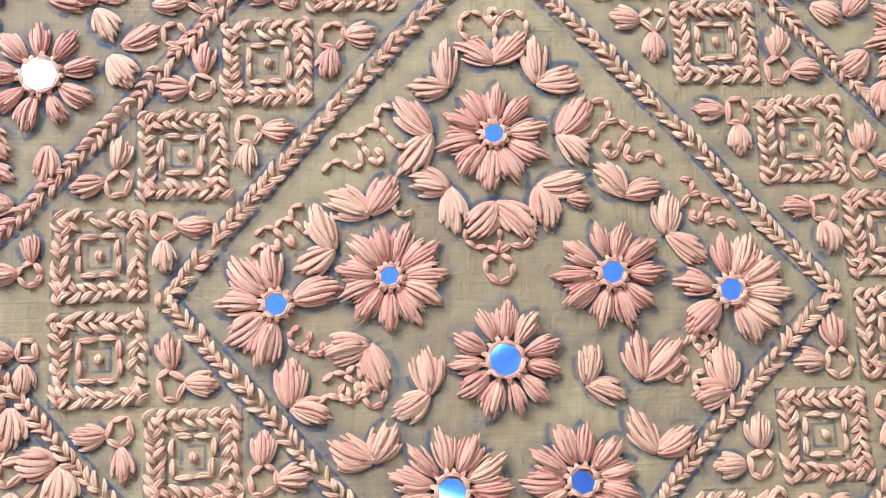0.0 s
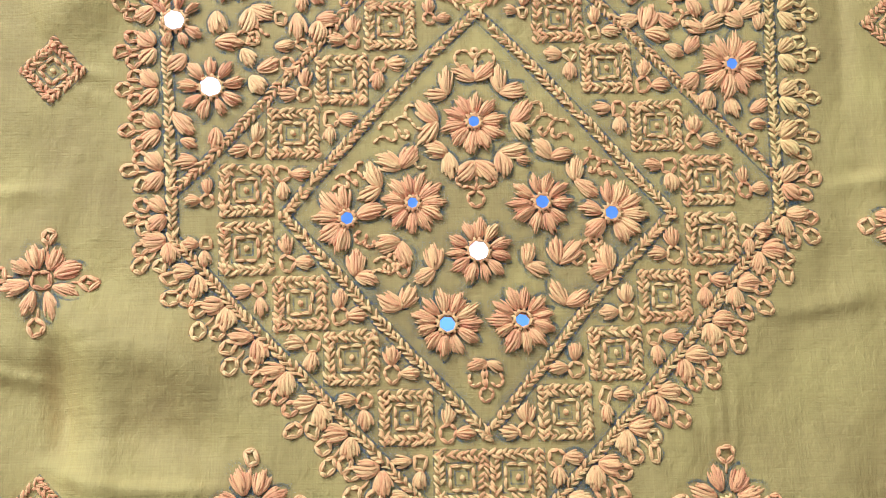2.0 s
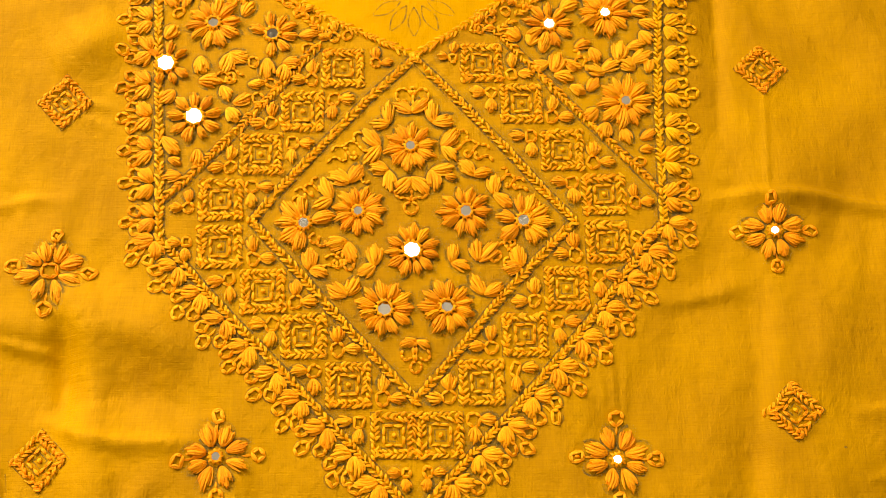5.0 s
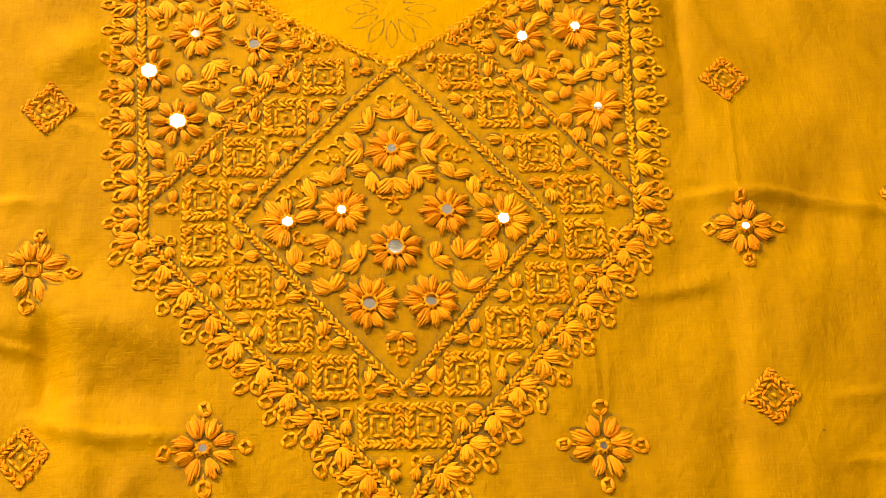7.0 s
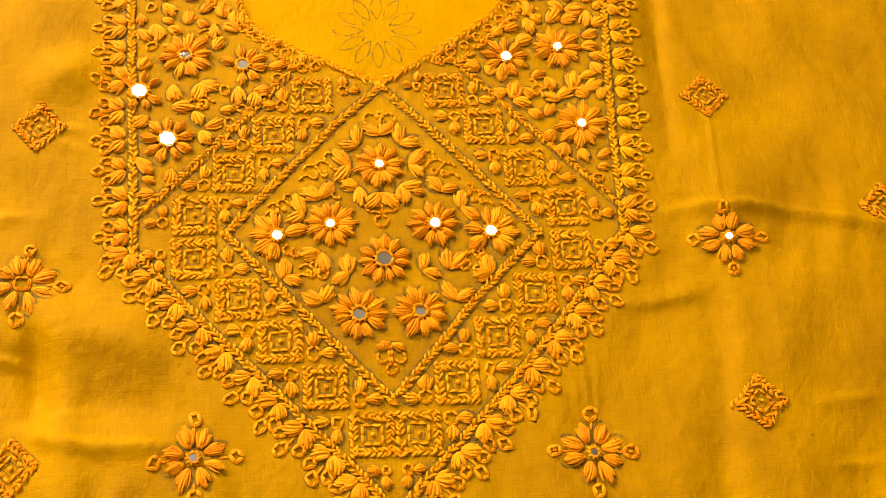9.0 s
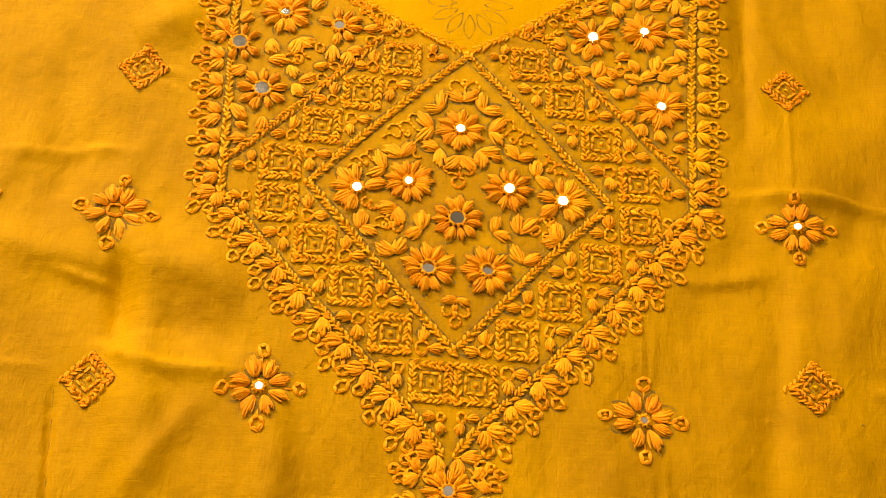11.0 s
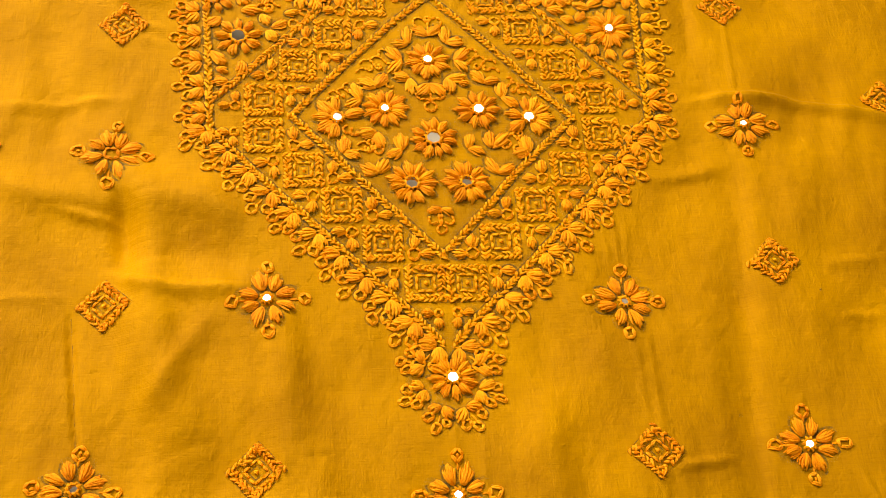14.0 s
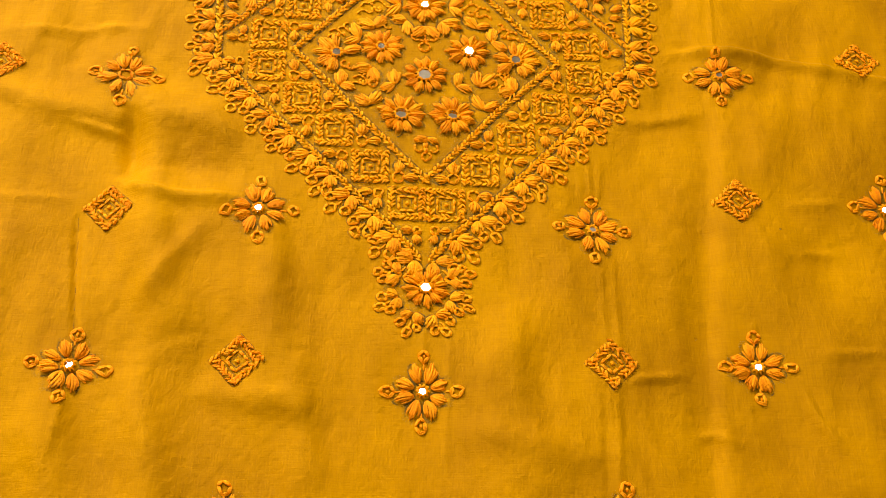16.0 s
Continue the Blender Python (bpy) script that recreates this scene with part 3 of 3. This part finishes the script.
        if thread:
            leaf.data = PALE_PETALS[random.randrange(3)]
    return ob


def buta(x, y, size=1.0, turn=0.0, tilt=(0, 0), r=2.0, glazed=True):
    """Scattered flower: a mirror or a stitched ring, four pairs of leaves and four loops."""
    if glazed:
        ob = part("scattered_flower", mirror_rim(x, y, r, 10), tunic, None, "cross-shaped orange floss flower round a mirror")
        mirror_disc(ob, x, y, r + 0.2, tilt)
    else:
        b = Build()
        ring(b, x, y, 3.6, 3.9, 0, 1.5, 6)
        ob = part("scattered_flower", b.mesh("scattered_flower", THREAD_DEEP), tunic, None, "cross-shaped orange floss flower round a thread ring")
    for k in range(4):
        axis = turn + 90 * k + random.uniform(-3, 3)
        reach = size * random.uniform(0.95, 1.06)
        for off in (-1, 1):
            a, e = radians(axis + off * 27), radians(axis + off * random.uniform(17, 24))
            b0, b1 = 5.0 * reach, 15.6 * reach * random.uniform(0.93, 1.05)
            petal(ob, x + b0 * math.cos(a), y + b0 * math.sin(a), x + b1 * math.cos(e), y + b1 * math.sin(e), "leaf", random.uniform(0.9, 1.03)).data = DEEP_PETALS[random.randrange(8)]
        a = radians(axis)
        b = Build()
        px, py = x + 17.8 * reach * math.cos(a), y + 17.8 * reach * math.sin(a)
        ring(b, px, py, random.uniform(2.8, 3.4), random.uniform(3.3, 4.1), a - math.pi / 2, 1.7, random.choice((4, 5)))
        c, d = math.cos(a), math.sin(a)
        if random.random() < 0.5:
            stitch(b, (px - 1.2 * c, py - 1.2 * d), (px + 1.2 * c, py + 1.2 * d), 1.3, 0.5, 0.4)
        stitch(b, (x + 11.5 * c, y + 11.5 * d), (px - 3.0 * c, py - 3.0 * d), 1.0, 0.3, 0.2)
        part("loop", b.mesh("loop", THREAD_DEEP), ob)
    return ob


def curl(x, y, hooks, size=1.0, flip=1):
    """Curling tendrils of chain stitch; hooks: arcs (dx, dy, radius, start, sweep degrees) or lists of points."""
    b = Build()
    for hook in hooks:
        if isinstance(hook, list):
            p = smooth([(x + flip * size * u, y + size * v) for u, v in hook], 0.7)
            chain(b, p, random.uniform(1.1, 1.4))
            continue
        dx, dy, r, start, sweep = hook
        a = np.radians(np.linspace(start, start + sweep, max(8, int(abs(sweep) / 11))))
        k = 1 + 0.06 * np.sin(a * 3 + dx)
        p = np.c_[x + flip * size * (dx + r * k * np.cos(a)), y + size * (dy + r * k * np.sin(a))]
        chain(b, p, random.uniform(1.1, 1.4), max(2.0, r * 0.95))
    return part("tendril", b.mesh("tendril", THREAD), tunic, None, "curling chain-stitch tendrils")


PALE_PETALS = []
for k in range(3):
    me = PETALS[k].copy()
    me.materials[0] = THREAD_PALE
    PALE_PETALS.append(me)
DEEP_PETALS = []
for source in PETALS[:8]:
    me = source.copy()
    me.materials[0] = THREAD_DEEP
    DEEP_PETALS.append(me)

# ---- plaited lines ----
OUTER_WEST = [(-126.5, -98), (-92, -136.7), (-67, -162.5), (-41, -190.5), (-16.3, -216.5), (-4.5, -231)]
OUTER_EAST = [(124.5, -90), (91.2, -133.3), (67.2, -161.5), (43.5, -187.5), (13.5, -218.7), (3, -232)]
LINES = {
    "diamond": ([(-1, -1), (-24.3, -24), (-52.3, -55), (-66.5, -71.7), (-81, -89)], [(1, -1.5), (20.7, -22.4), (37, -40.7), (50.5, -56.2), (65.4, -74.6), (79.5, -90)],
                [(-81, -90), (-53.6, -121.2), (-34.8, -143), (-16.2, -163), (-0.5, -180)], [(79.5, -90), (65.4, -104.6), (44, -127), (22.9, -152.8), (-0.5, -180)]),
    "outer": ([(-138, 130), (-136, 60), (-131.5, -10), (-128.3, -61), (-126.5, -98)], OUTER_WEST,
              [(134, 130), (132, 60), (127, -9), (125.3, -64), (124.5, -90)], OUTER_EAST),
    "middle": ([(-127, -79), (-111.7, -64.5), (-78, -26.5), (-50, 7)], [(124.5, -75), (98.6, -46), (81.4, -28), (46, 12)]),
}
for group in LINES.values():
    for line in group:
        b = Build()
        track = smooth(line, 1.0) if len(line) > 2 else resample(line, 1.0)
        braid(b, track)
        yellow = line[0] == (134, 130)
        tagged(part("plait", b.mesh("plait", THREAD_PALE if yellow else THREAD_LIGHT), tunic, None, "plaited line of %s stitches" % ("yellow" if yellow else "orange")), kind="stuff")
        d = np.gradient(track, axis=0)
        d /= np.linalg.norm(d, axis=1)[:, None]
        for k in range(2, len(track) - 3, 3):
            for side in (-2.35, 2.35):
                if random.random() < 0.75:
                    q = (track[k] + np.array((-d[k, 1], d[k, 0])) * side * random.uniform(0.95, 1.1)) / 1000
                    q = np.array([q, q + d[k] * random.uniform(0.0008, 0.0015)])
                    HOLES.ribbon(np.c_[q, lie(q[:, 0], q[:, 1]) + 0.0002], random.uniform(0.0006, 0.0010))
        for side in (-2.6, 2.6):
            ink(track + np.c_[-d[:, 1], d[:, 0]] * side, 1.1)
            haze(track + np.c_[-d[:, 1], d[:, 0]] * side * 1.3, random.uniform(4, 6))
NECKLINES = (NECK_WEST[:7], [(0, 1)] + NECK_EAST[:0:-1],
             [(-150, 110), (-117, 80), (-103, 69), (-89, 54), (-67, 34), (-47, 13)],
             [(112, 105), (102, 83), (89, 69), (80, 51), (68, 38), (56, 26), (44, 15)])
for line in NECKLINES:
    b = Build()
    braid(b, smooth(line, 1.0), 4.2)
    tagged(part("plait", b.mesh("plait", THREAD_LIGHT), tunic, None, "plaited line of orange stitches along the neck"), kind="stuff")

for line in ([(-35, 13), (-60, 27), (-80, 45), (-92, 66), (-104, 86)], [(32, 17), (55, 32), (72, 49), (82, 66), (90, 88)]):
    for k, (x, y) in enumerate(smooth(line, 9.5)):
        b = Build()
        ring(b, x, y, 2.4, 3.0, random.uniform(0, 3), 1.15, 5)
        ob = part("ring_sprig", b.mesh("ring_sprig", THREAD), tunic, None, "small thread ring between two plaits")
        if k % 2:
            a = random.uniform(0, 6)
            petal(ob, x + 2 * math.cos(a), y + 2 * math.sin(a), x + 7 * math.cos(a), y + 7 * math.sin(a), "leaf", 1.1)

# ---- stepped bands of squares with ring sprigs in their notches ----
WEST_STEPS = [(-37, -6), (-57.5, -30.5), (-78, -54), (-97, -78.5), (-96.5, -103), (-74.5, -126), (-54, -148.5), (-32.5, -172.5), (-11, -196.5)]
EAST_STEPS = [(35, -3), (55, -26), (75, -52), (95, -76), (95.5, -101), (74, -125), (52.5, -148), (31, -171.5), (11, -196.5)]
for steps in (WEST_STEPS, EAST_STEPS):
    for x, y in steps:
        square_motif(x, y, 21.5)
    for (x0, y0), (x1, y1) in zip(steps[:-1], steps[1:]):
        if abs(x1 - x0) < 5:
            side = -1 if x0 < 0 else 1
            twig(x0 + side * 15.8, y0 - 4.3, side, 1, 0.8)
            twig(x0 + side * 15.8, y0 - 22.3, side, -1, 0.8)
            continue
        mx, my = (x0 + x1) / 2, (y0 + y1) / 2
        for nx, ny in ((x0, y1), (x1, y0)):
            ax, ay = math.copysign(1, nx - mx), math.copysign(1, ny - my)
            twig(mx + ax * 5.6, my + ay * 5.4, ax, ay, 0.92)
for x, y, ax, ay in ((-20, -3, 1, 1), (-42, 12, -1, 1), (20, 0, -1, 1), (34, 17, 1, 1), (-5.2, -214, -1, -1), (5, -213.8, 1, -1)):
    twig(x, y, ax, ay, 0.72)

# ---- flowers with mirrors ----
# mirror tilts chosen to fit the camera's view: bright or dull from its path
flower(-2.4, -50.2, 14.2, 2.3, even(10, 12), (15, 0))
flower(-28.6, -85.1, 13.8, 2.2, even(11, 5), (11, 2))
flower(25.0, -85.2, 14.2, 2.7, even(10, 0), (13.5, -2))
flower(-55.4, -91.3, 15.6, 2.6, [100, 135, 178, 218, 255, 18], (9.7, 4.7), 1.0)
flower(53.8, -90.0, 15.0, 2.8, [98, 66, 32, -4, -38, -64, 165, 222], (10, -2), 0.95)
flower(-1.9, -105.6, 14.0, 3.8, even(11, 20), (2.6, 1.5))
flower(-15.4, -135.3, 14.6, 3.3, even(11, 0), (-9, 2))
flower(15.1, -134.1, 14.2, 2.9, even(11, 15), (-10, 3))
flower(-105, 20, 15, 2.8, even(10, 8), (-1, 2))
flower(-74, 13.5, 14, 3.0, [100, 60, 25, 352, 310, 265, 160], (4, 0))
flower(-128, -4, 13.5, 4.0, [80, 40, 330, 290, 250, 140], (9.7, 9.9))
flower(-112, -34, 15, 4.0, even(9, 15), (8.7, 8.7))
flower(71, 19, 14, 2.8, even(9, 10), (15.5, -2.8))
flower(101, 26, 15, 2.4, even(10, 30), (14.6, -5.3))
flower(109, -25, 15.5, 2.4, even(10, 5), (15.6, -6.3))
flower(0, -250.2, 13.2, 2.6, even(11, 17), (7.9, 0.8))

# ---- loose satin leaves: base and tip ----
LEAVES_CROWN = [
    (-1.6, -31.1, -11.2, -26.0), (-1.6, -31.1, 6.7, -23.3), (-13.4, -37.7, -13.6, -24.9), (-13.4, -37.7, -23.4, -37.7), (9.0, -36.7, 8.5, -24.2),
    (9.0, -36.7, 20.9, -34.6), (-17.9, -49.7, -26.1, -40.0), (-17.9, -49.7, -25.9, -60.4), (13.6, -50.2, 21.7, -39.9), (13.6, -50.2, 20.8, -57.9),
    (-13.7, -63.2, -23.9, -60.9), (-13.7, -63.2, -12.4, -74.8), (-2.5, -67.4, -10.4, -75.5), (-2.5, -67.4, 6.8, -76.1), (8.0, -63.3, 20.2, -61.0),
    (8.0, -63.3, 9.7, -74.5), (15.1, -66.5, 21.3, -66.9),
]
LEAVES_SHOULDER = [
    (-33.1, -69.4, -44.5, -64.6), (-33.1, -69.4, -26.9, -60.0), (-41.9, -78.0, -46.4, -66.6), (-41.9, -78.0, -51.3, -83.5), (29.4, -65.8, 22.2, -57.7),
    (29.4, -65.8, 38.9, -63.7), (39.4, -75.6, 40.6, -65.0), (39.4, -75.6, 49.2, -82.5),
]
LEAVES_BASE = [
    (17.4, -111.5, 18.9, -100.9), (17.4, -111.5, 26.9, -115.0), (31.1, -110.7, 29.6, -99.2), (31.1, -110.7, 41.7, -100.1), (52.0, -113.7, 50.4, -102.5),
    (52.0, -113.7, 42.3, -116.4), (33.3, -127.9, 27.0, -117.6), (33.3, -127.9, 42.9, -122.2), (-52.1, -115.2, -52.5, -103.6), (-52.1, -115.2, -42.8, -118.0),
    (-33.8, -101.1, -45.4, -103.8), (-33.8, -101.1, -30.2, -112.4), (-20.2, -113.1, -21.6, -101.5), (-20.2, -113.1, -28.8, -118.0), (-33.6, -128.3, -43.7, -123.5),
    (-33.6, -128.3, -28.3, -119.0), (0.1, -151.1, -8.1, -153.7), (0.1, -151.1, 6.7, -154.6),
]
LEAVES_WEST_TOP = [
    (-132.9, 73.0, -132.8, 64.1), (-127.1, 80.6, -127.5, 71.7), (-122.0, 69.9, -114.3, 70.5), (-126.0, 66.8, -126.0, 58.7), (-118.5, 57.9, -114.7, 65.0),
    (-117.9, 54.9, -112.7, 47.1), (-131.1, 36.5, -124.5, 29.6), (-122.0, 40.8, -120.6, 29.7), (-99.0, 43.7, -93.3, 40.1), (-90.3, 41.0, -89.8, 31.8),
    (-130.4, 47.7, -129.8, 40.1), (-118.3, 44.9, -111.9, 42.5), (-114.7, 38.7, -108.1, 35.3),
]
LEAVES_WEST = [
    (-110.8, 0.7, -109.1, -9.6), (-110.8, -13.4, -100.4, -14.2), (-99.4, -16.4, -94.6, -24.9), (-92.9, -26.0, -83.6, -20.8), (-95.9, 2.3, -99.1, -8.2),
    (-96.0, 2.9, -86.2, -0.5), (-76.6, -0.4, -76.1, -11.6), (-85.6, -15.5, -77.2, -13.6), (-127.7, -45.1, -118.1, -54.8), (-124.0, -56.6, -117.3, -60.1),
]
LEAVES_EAST_TOP = [
    (93.7, 43.4, 88.3, 48.6), (97.5, 43.5, 104.2, 52.7), (105.5, 43.8, 113.8, 47.3), (108.4, 52.4, 119.2, 54.2), (109.8, 58.6, 112.0, 65.3),
    (119.5, 58.9, 124.7, 63.8), (120.4, 52.0, 119.2, 41.2), (122.9, 41.9, 130.2, 46.8), (125.8, 53.2, 129.8, 58.0), (84.6, 45.8, 87.1, 36.0),
    (77.7, 28.5, 86.4, 32.8), (109.6, 75.2, 114.9, 67.4), (115.6, 67.4, 125.1, 69.8), (120.0, 81.8, 126.4, 73.4), (128.1, 85.9, 134.8, 83.1),
]
LEAVES_EAST = [
    (72.3, -8.3, 75.1, 2.6), (72.8, -9.8, 81.9, -12.6), (66.9, 3.0, 67.2, 11.0), (59.9, 7.5, 64.3, 13.9), (84.3, 5.8, 91.8, 8.8),
    (92.3, 5.7, 95.6, -2.0), (106.6, -1.7, 107.7, 9.2), (97.5, -7.7, 106.7, -2.4), (80.8, -16.4, 88.9, -20.4), (89.8, -19.2, 95.6, -11.8),
    (115.9, -45.8, 123.5, -40.3), (115.0, -51.9, 122.2, -51.5), (113.7, -2.6, 123.0, 2.7), (122.1, -8.7, 122.6, -0.8), (112.1, 6.0, 120.1, 7.6),
]
for rows in (LEAVES_CROWN, LEAVES_SHOULDER, LEAVES_BASE, LEAVES_WEST_TOP, LEAVES_WEST, LEAVES_EAST_TOP, LEAVES_EAST):
    for x0, y0, x1, y1 in rows:
        grow = 1.0 if y0 < -14 else 1.12
        petal(tunic, x0, y0, x0 + (x1 - x0) * grow, y0 + (y1 - y0) * grow, "satin_leaf", 0.98 * grow)

# further leaves between those, spaced apart, in the two shoulder fields
FIELDS = ([(-133, 112), (-112, 82), (-86, 56), (-60, 26), (-52, 8), (-78, -22), (-122, -70), (-128, -30)],
          [(128, 112), (106, 86), (86, 62), (62, 30), (48, 16), (80, -22), (118, -64), (122, -20)])
HEADS = [(-105, 20), (-74, 13.5), (-128, -4), (-112, -34), (71, 19), (101, 26), (109, -25)]
taken = [((x0 + x1) / 2, (y0 + y1) / 2) for rows in (LEAVES_WEST_TOP, LEAVES_WEST, LEAVES_EAST_TOP, LEAVES_EAST) for x0, y0, x1, y1 in rows]
for field in FIELDS:
    poly = np.asarray(field, float)
    for _ in range(2600):
        x, y = random.uniform(poly[:, 0].min(), poly[:, 0].max()), random.uniform(poly[:, 1].min(), poly[:, 1].max())
        if not inside(poly, np.array(x), np.array(y)):
            continue
        if min(math.hypot(x - u, y - v) for u, v in HEADS) < 18.2 or min(math.hypot(x - u, y - v) for u, v in taken) < 7.6:
            continue
        near = min(HEADS, key=lambda h: math.hypot(x - h[0], y - h[1]))
        a = math.atan2(y - near[1], x - near[0]) + random.uniform(-1.2, 1.2)
        taken.append((x, y))
        if random.random() < 0.16:
            b = Build()
            ring(b, x, y, 2.6, 3.4, a, 1.3, 5)
            part("thread_ring", b.mesh("thread_ring", THREAD_LIGHT), tunic)
            continue
        c, d = 4.9 * math.cos(a), 4.9 * math.sin(a)
        petal(tunic, x - c, y - d, x + c, y + d, "satin_leaf", random.uniform(1.0, 1.15))

# ---- tendrils ----
SCROLL = [
    [(-9, -1.6), (-7, -2.2), (-5, 0.5), (-2.7, 3.2), (1.4, 3.6), (3.4, 0.6), (6.2, 1.4), (8.6, 0.9), (9.5, -1.5)],
    [(-6, 8.4), (-4, 9), (-2, 8.4), (-1.8, 5), (-2.7, 3.2)],
    [(-1.8, -1.9), (-3.6, -3), (-3.6, -5), (-1.8, -6), (-0.2, -4.6), (0.2, -2.6), (3.4, 0.6)],
    [(2.5, -2.6), (1.6, -5), (2.6, -7.4), (4.4, -7), (5.4, -5), (7.4, -4.8), (9.8, -5.6), (11.2, -8)],
]
HOOKS = [(0, 0, 3.4, 90, 300), (-5.5, 5, 3.2, 180, 150), (5.5, 5, 3.2, 0, -150)]
curl(-33, -51, SCROLL, 1.0, -1)
curl(28.5, -50, SCROLL)
curl(-1.2, -21.0, [(-4.8, -0.5, 4.0, 0, 300), (4.8, -0.5, 4.0, 180, -300), [(0, 5), (-1.4, 2.6), (0, 0), (1.4, 2.6), (0, 5)], [(0, 0), (0, -4), (-0.4, -9)]])
curl(-53.5, -73, SCROLL, 0.72, -1)
curl(48, -68, SCROLL, 0.78)
curl(-2.3, -82.4, [(0, -1, 3.6, 90, 350), [(0, 3), (-2.5, 4.4), (-6, 4.2), (-8, 6), (-7.6, 9)], [(0, 3), (2.5, 4.4), (6, 4.2), (8.4, 6.5), (8, 10)], [(0, 3), (0.4, 8), (0, 12)]])
curl(-37, -108.5, SCROLL, 0.8, -1)
curl(-33, -113, [(0, 0, 3.2, 60, 330), (-6, 1, 2.8, 120, 300)], 0.9)
curl(39, -108, [(0, 0, 3.4, 90, 340), (6, 5, 2.8, 180, -260), (7, -4, 3, 90, 300), [(-3, 3), (0, 6), (3, 5)]])
curl(-50.0, -99.0, [(0, 0, 2.6, 90, 300), (3.5, -2, 2.4, 180, 200)])
curl(46.5, -101.5, [(0, 0, 2.8, 90, 330), [(0, -3), (1, -5), (2.5, -6)]])
curl(-0.4, -159.0, [(-4.5, 1, 2.8, 120, 220), (4.5, 1, 2.8, 60, -220), (0, -5, 2.8, 90, 340), [(0, 8), (0.6, 4), (0, -2)], [(-0.8, 8), (-1, 3), (-0.6, -2)]])
curl(-25.0, -67.5, [(0, 0, 2.6, 110, 220)])
curl(-95, -9, SCROLL, 0.75, -1)
curl(88, -2, SCROLL, 0.75)
curl(-92, 36, SCROLL, 0.7, -1)
curl(86, 53, SCROLL, 0.75)

# ---- border sprigs outside the plaits ----


def along(line, pitch, first):
    p = resample(line, pitch)
    return [tuple(v) for v in p[first:]]


for x, y in along([(-139.5, 112), (-135.5, -16), (-129, -88)], 18.6, 0):
    border_sprig(x, y, 180 + random.uniform(-6, 6), 0.93)
for x, y in along([(x - 1.5, y - 1.2) for x, y in OUTER_WEST], 18.6, 0):
    border_sprig(x, y, 226 + random.uniform(-6, 6), 0.98)
for x, y in along([(137, 116), (130.5, -9), (126, -78)], 18.6, 0):
    border_sprig(x, y, random.uniform(-6, 6), 0.93, THREAD_PALE if -60 < y < 40 else None)
for x, y in along([(x + 1.5, y - 1.2) for x, y in OUTER_EAST], 18.6, 0):
    border_sprig(x, y, -45 + random.uniform(-6, 6), 0.98)
for x, y, a in ((-14, -242.6, 165), (-14, -255.5, 208), (13, -244.6, 16), (12.4, -257, -24), (-6, -265, 250), (5, -266, 300)):
    border_sprig(x, y, a, 0.8)

# ---- scattered flowers and diamonds ----
BUTAS = [(-178, -115), (178.5, -97), (-93, -206), (94, -208.5), (-180.5, -303), (-1, -310), (179, -289), (268, -187), (-262, -208), (-96, -381), (99, -377)]
for k, (x, y) in enumerate(BUTAS):
    # fixed mirror tilts fit the camera's view; the others are random
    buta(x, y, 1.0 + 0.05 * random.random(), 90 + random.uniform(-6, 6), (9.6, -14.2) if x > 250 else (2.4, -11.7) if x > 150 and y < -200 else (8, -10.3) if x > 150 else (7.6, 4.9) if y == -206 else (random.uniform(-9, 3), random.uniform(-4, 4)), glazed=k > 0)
DIAMONDS = [(-178, -26), (182, -6), (-175, -206.5), (179.5, -187), (270, -78), (-251, -110), (-97, -296), (99, -291.5)]
for x, y in DIAMONDS:
    square_motif(x, y, 20.5, radians(45 + random.uniform(-4, 4)))

# ---- printed guides, two small stains and a dark crease line ----
ink([(147.2, -271), (148, -271.4), (149.2, -271)], 2.2)
# dark line painted along the groove of the west crease, not print
ink(resample([(-191, -212), (-187, -245), (-181, -290)], 3.0), 1.1)
ink([(201.6, -204), (202.2, -204.2), (203, -204)], 1.6)
for k in range(12):
    a = 2 * math.pi * k / 12
    c, s = math.cos(a), math.sin(a)
    t = np.linspace(0, 1, 8)
    for side in (-1, 1):
        u = 8 + 17 * t
        v = side * 3.2 * np.sin(math.pi * t * 0.97)
        p = np.c_[c * u - s * v, 39 + s * u + c * v] / 1000
        INK_LINES.ribbon(np.c_[p, lie(p[:, 0], p[:, 1]) - 0.0028 + 0.00012], random.uniform(0.0006, 0.0014))
tagged(part("printed_ink", INK_LINES.mesh("printed_ink", INK), tunic, None, "faded blue-grey printed guide lines, two stains and a dark crease line"), kind="stuff")
tagged(part("grey_smudge", SMUDGES.mesh("grey_smudge", HAZE), tunic, None, "faint grey smudges round the leaves and along the plaits"), kind="stuff")
tagged(part("needle_hole", HOLES.mesh("needle_hole", HOLE), tunic, None, "dark needle holes beside the plaits"), kind="stuff")
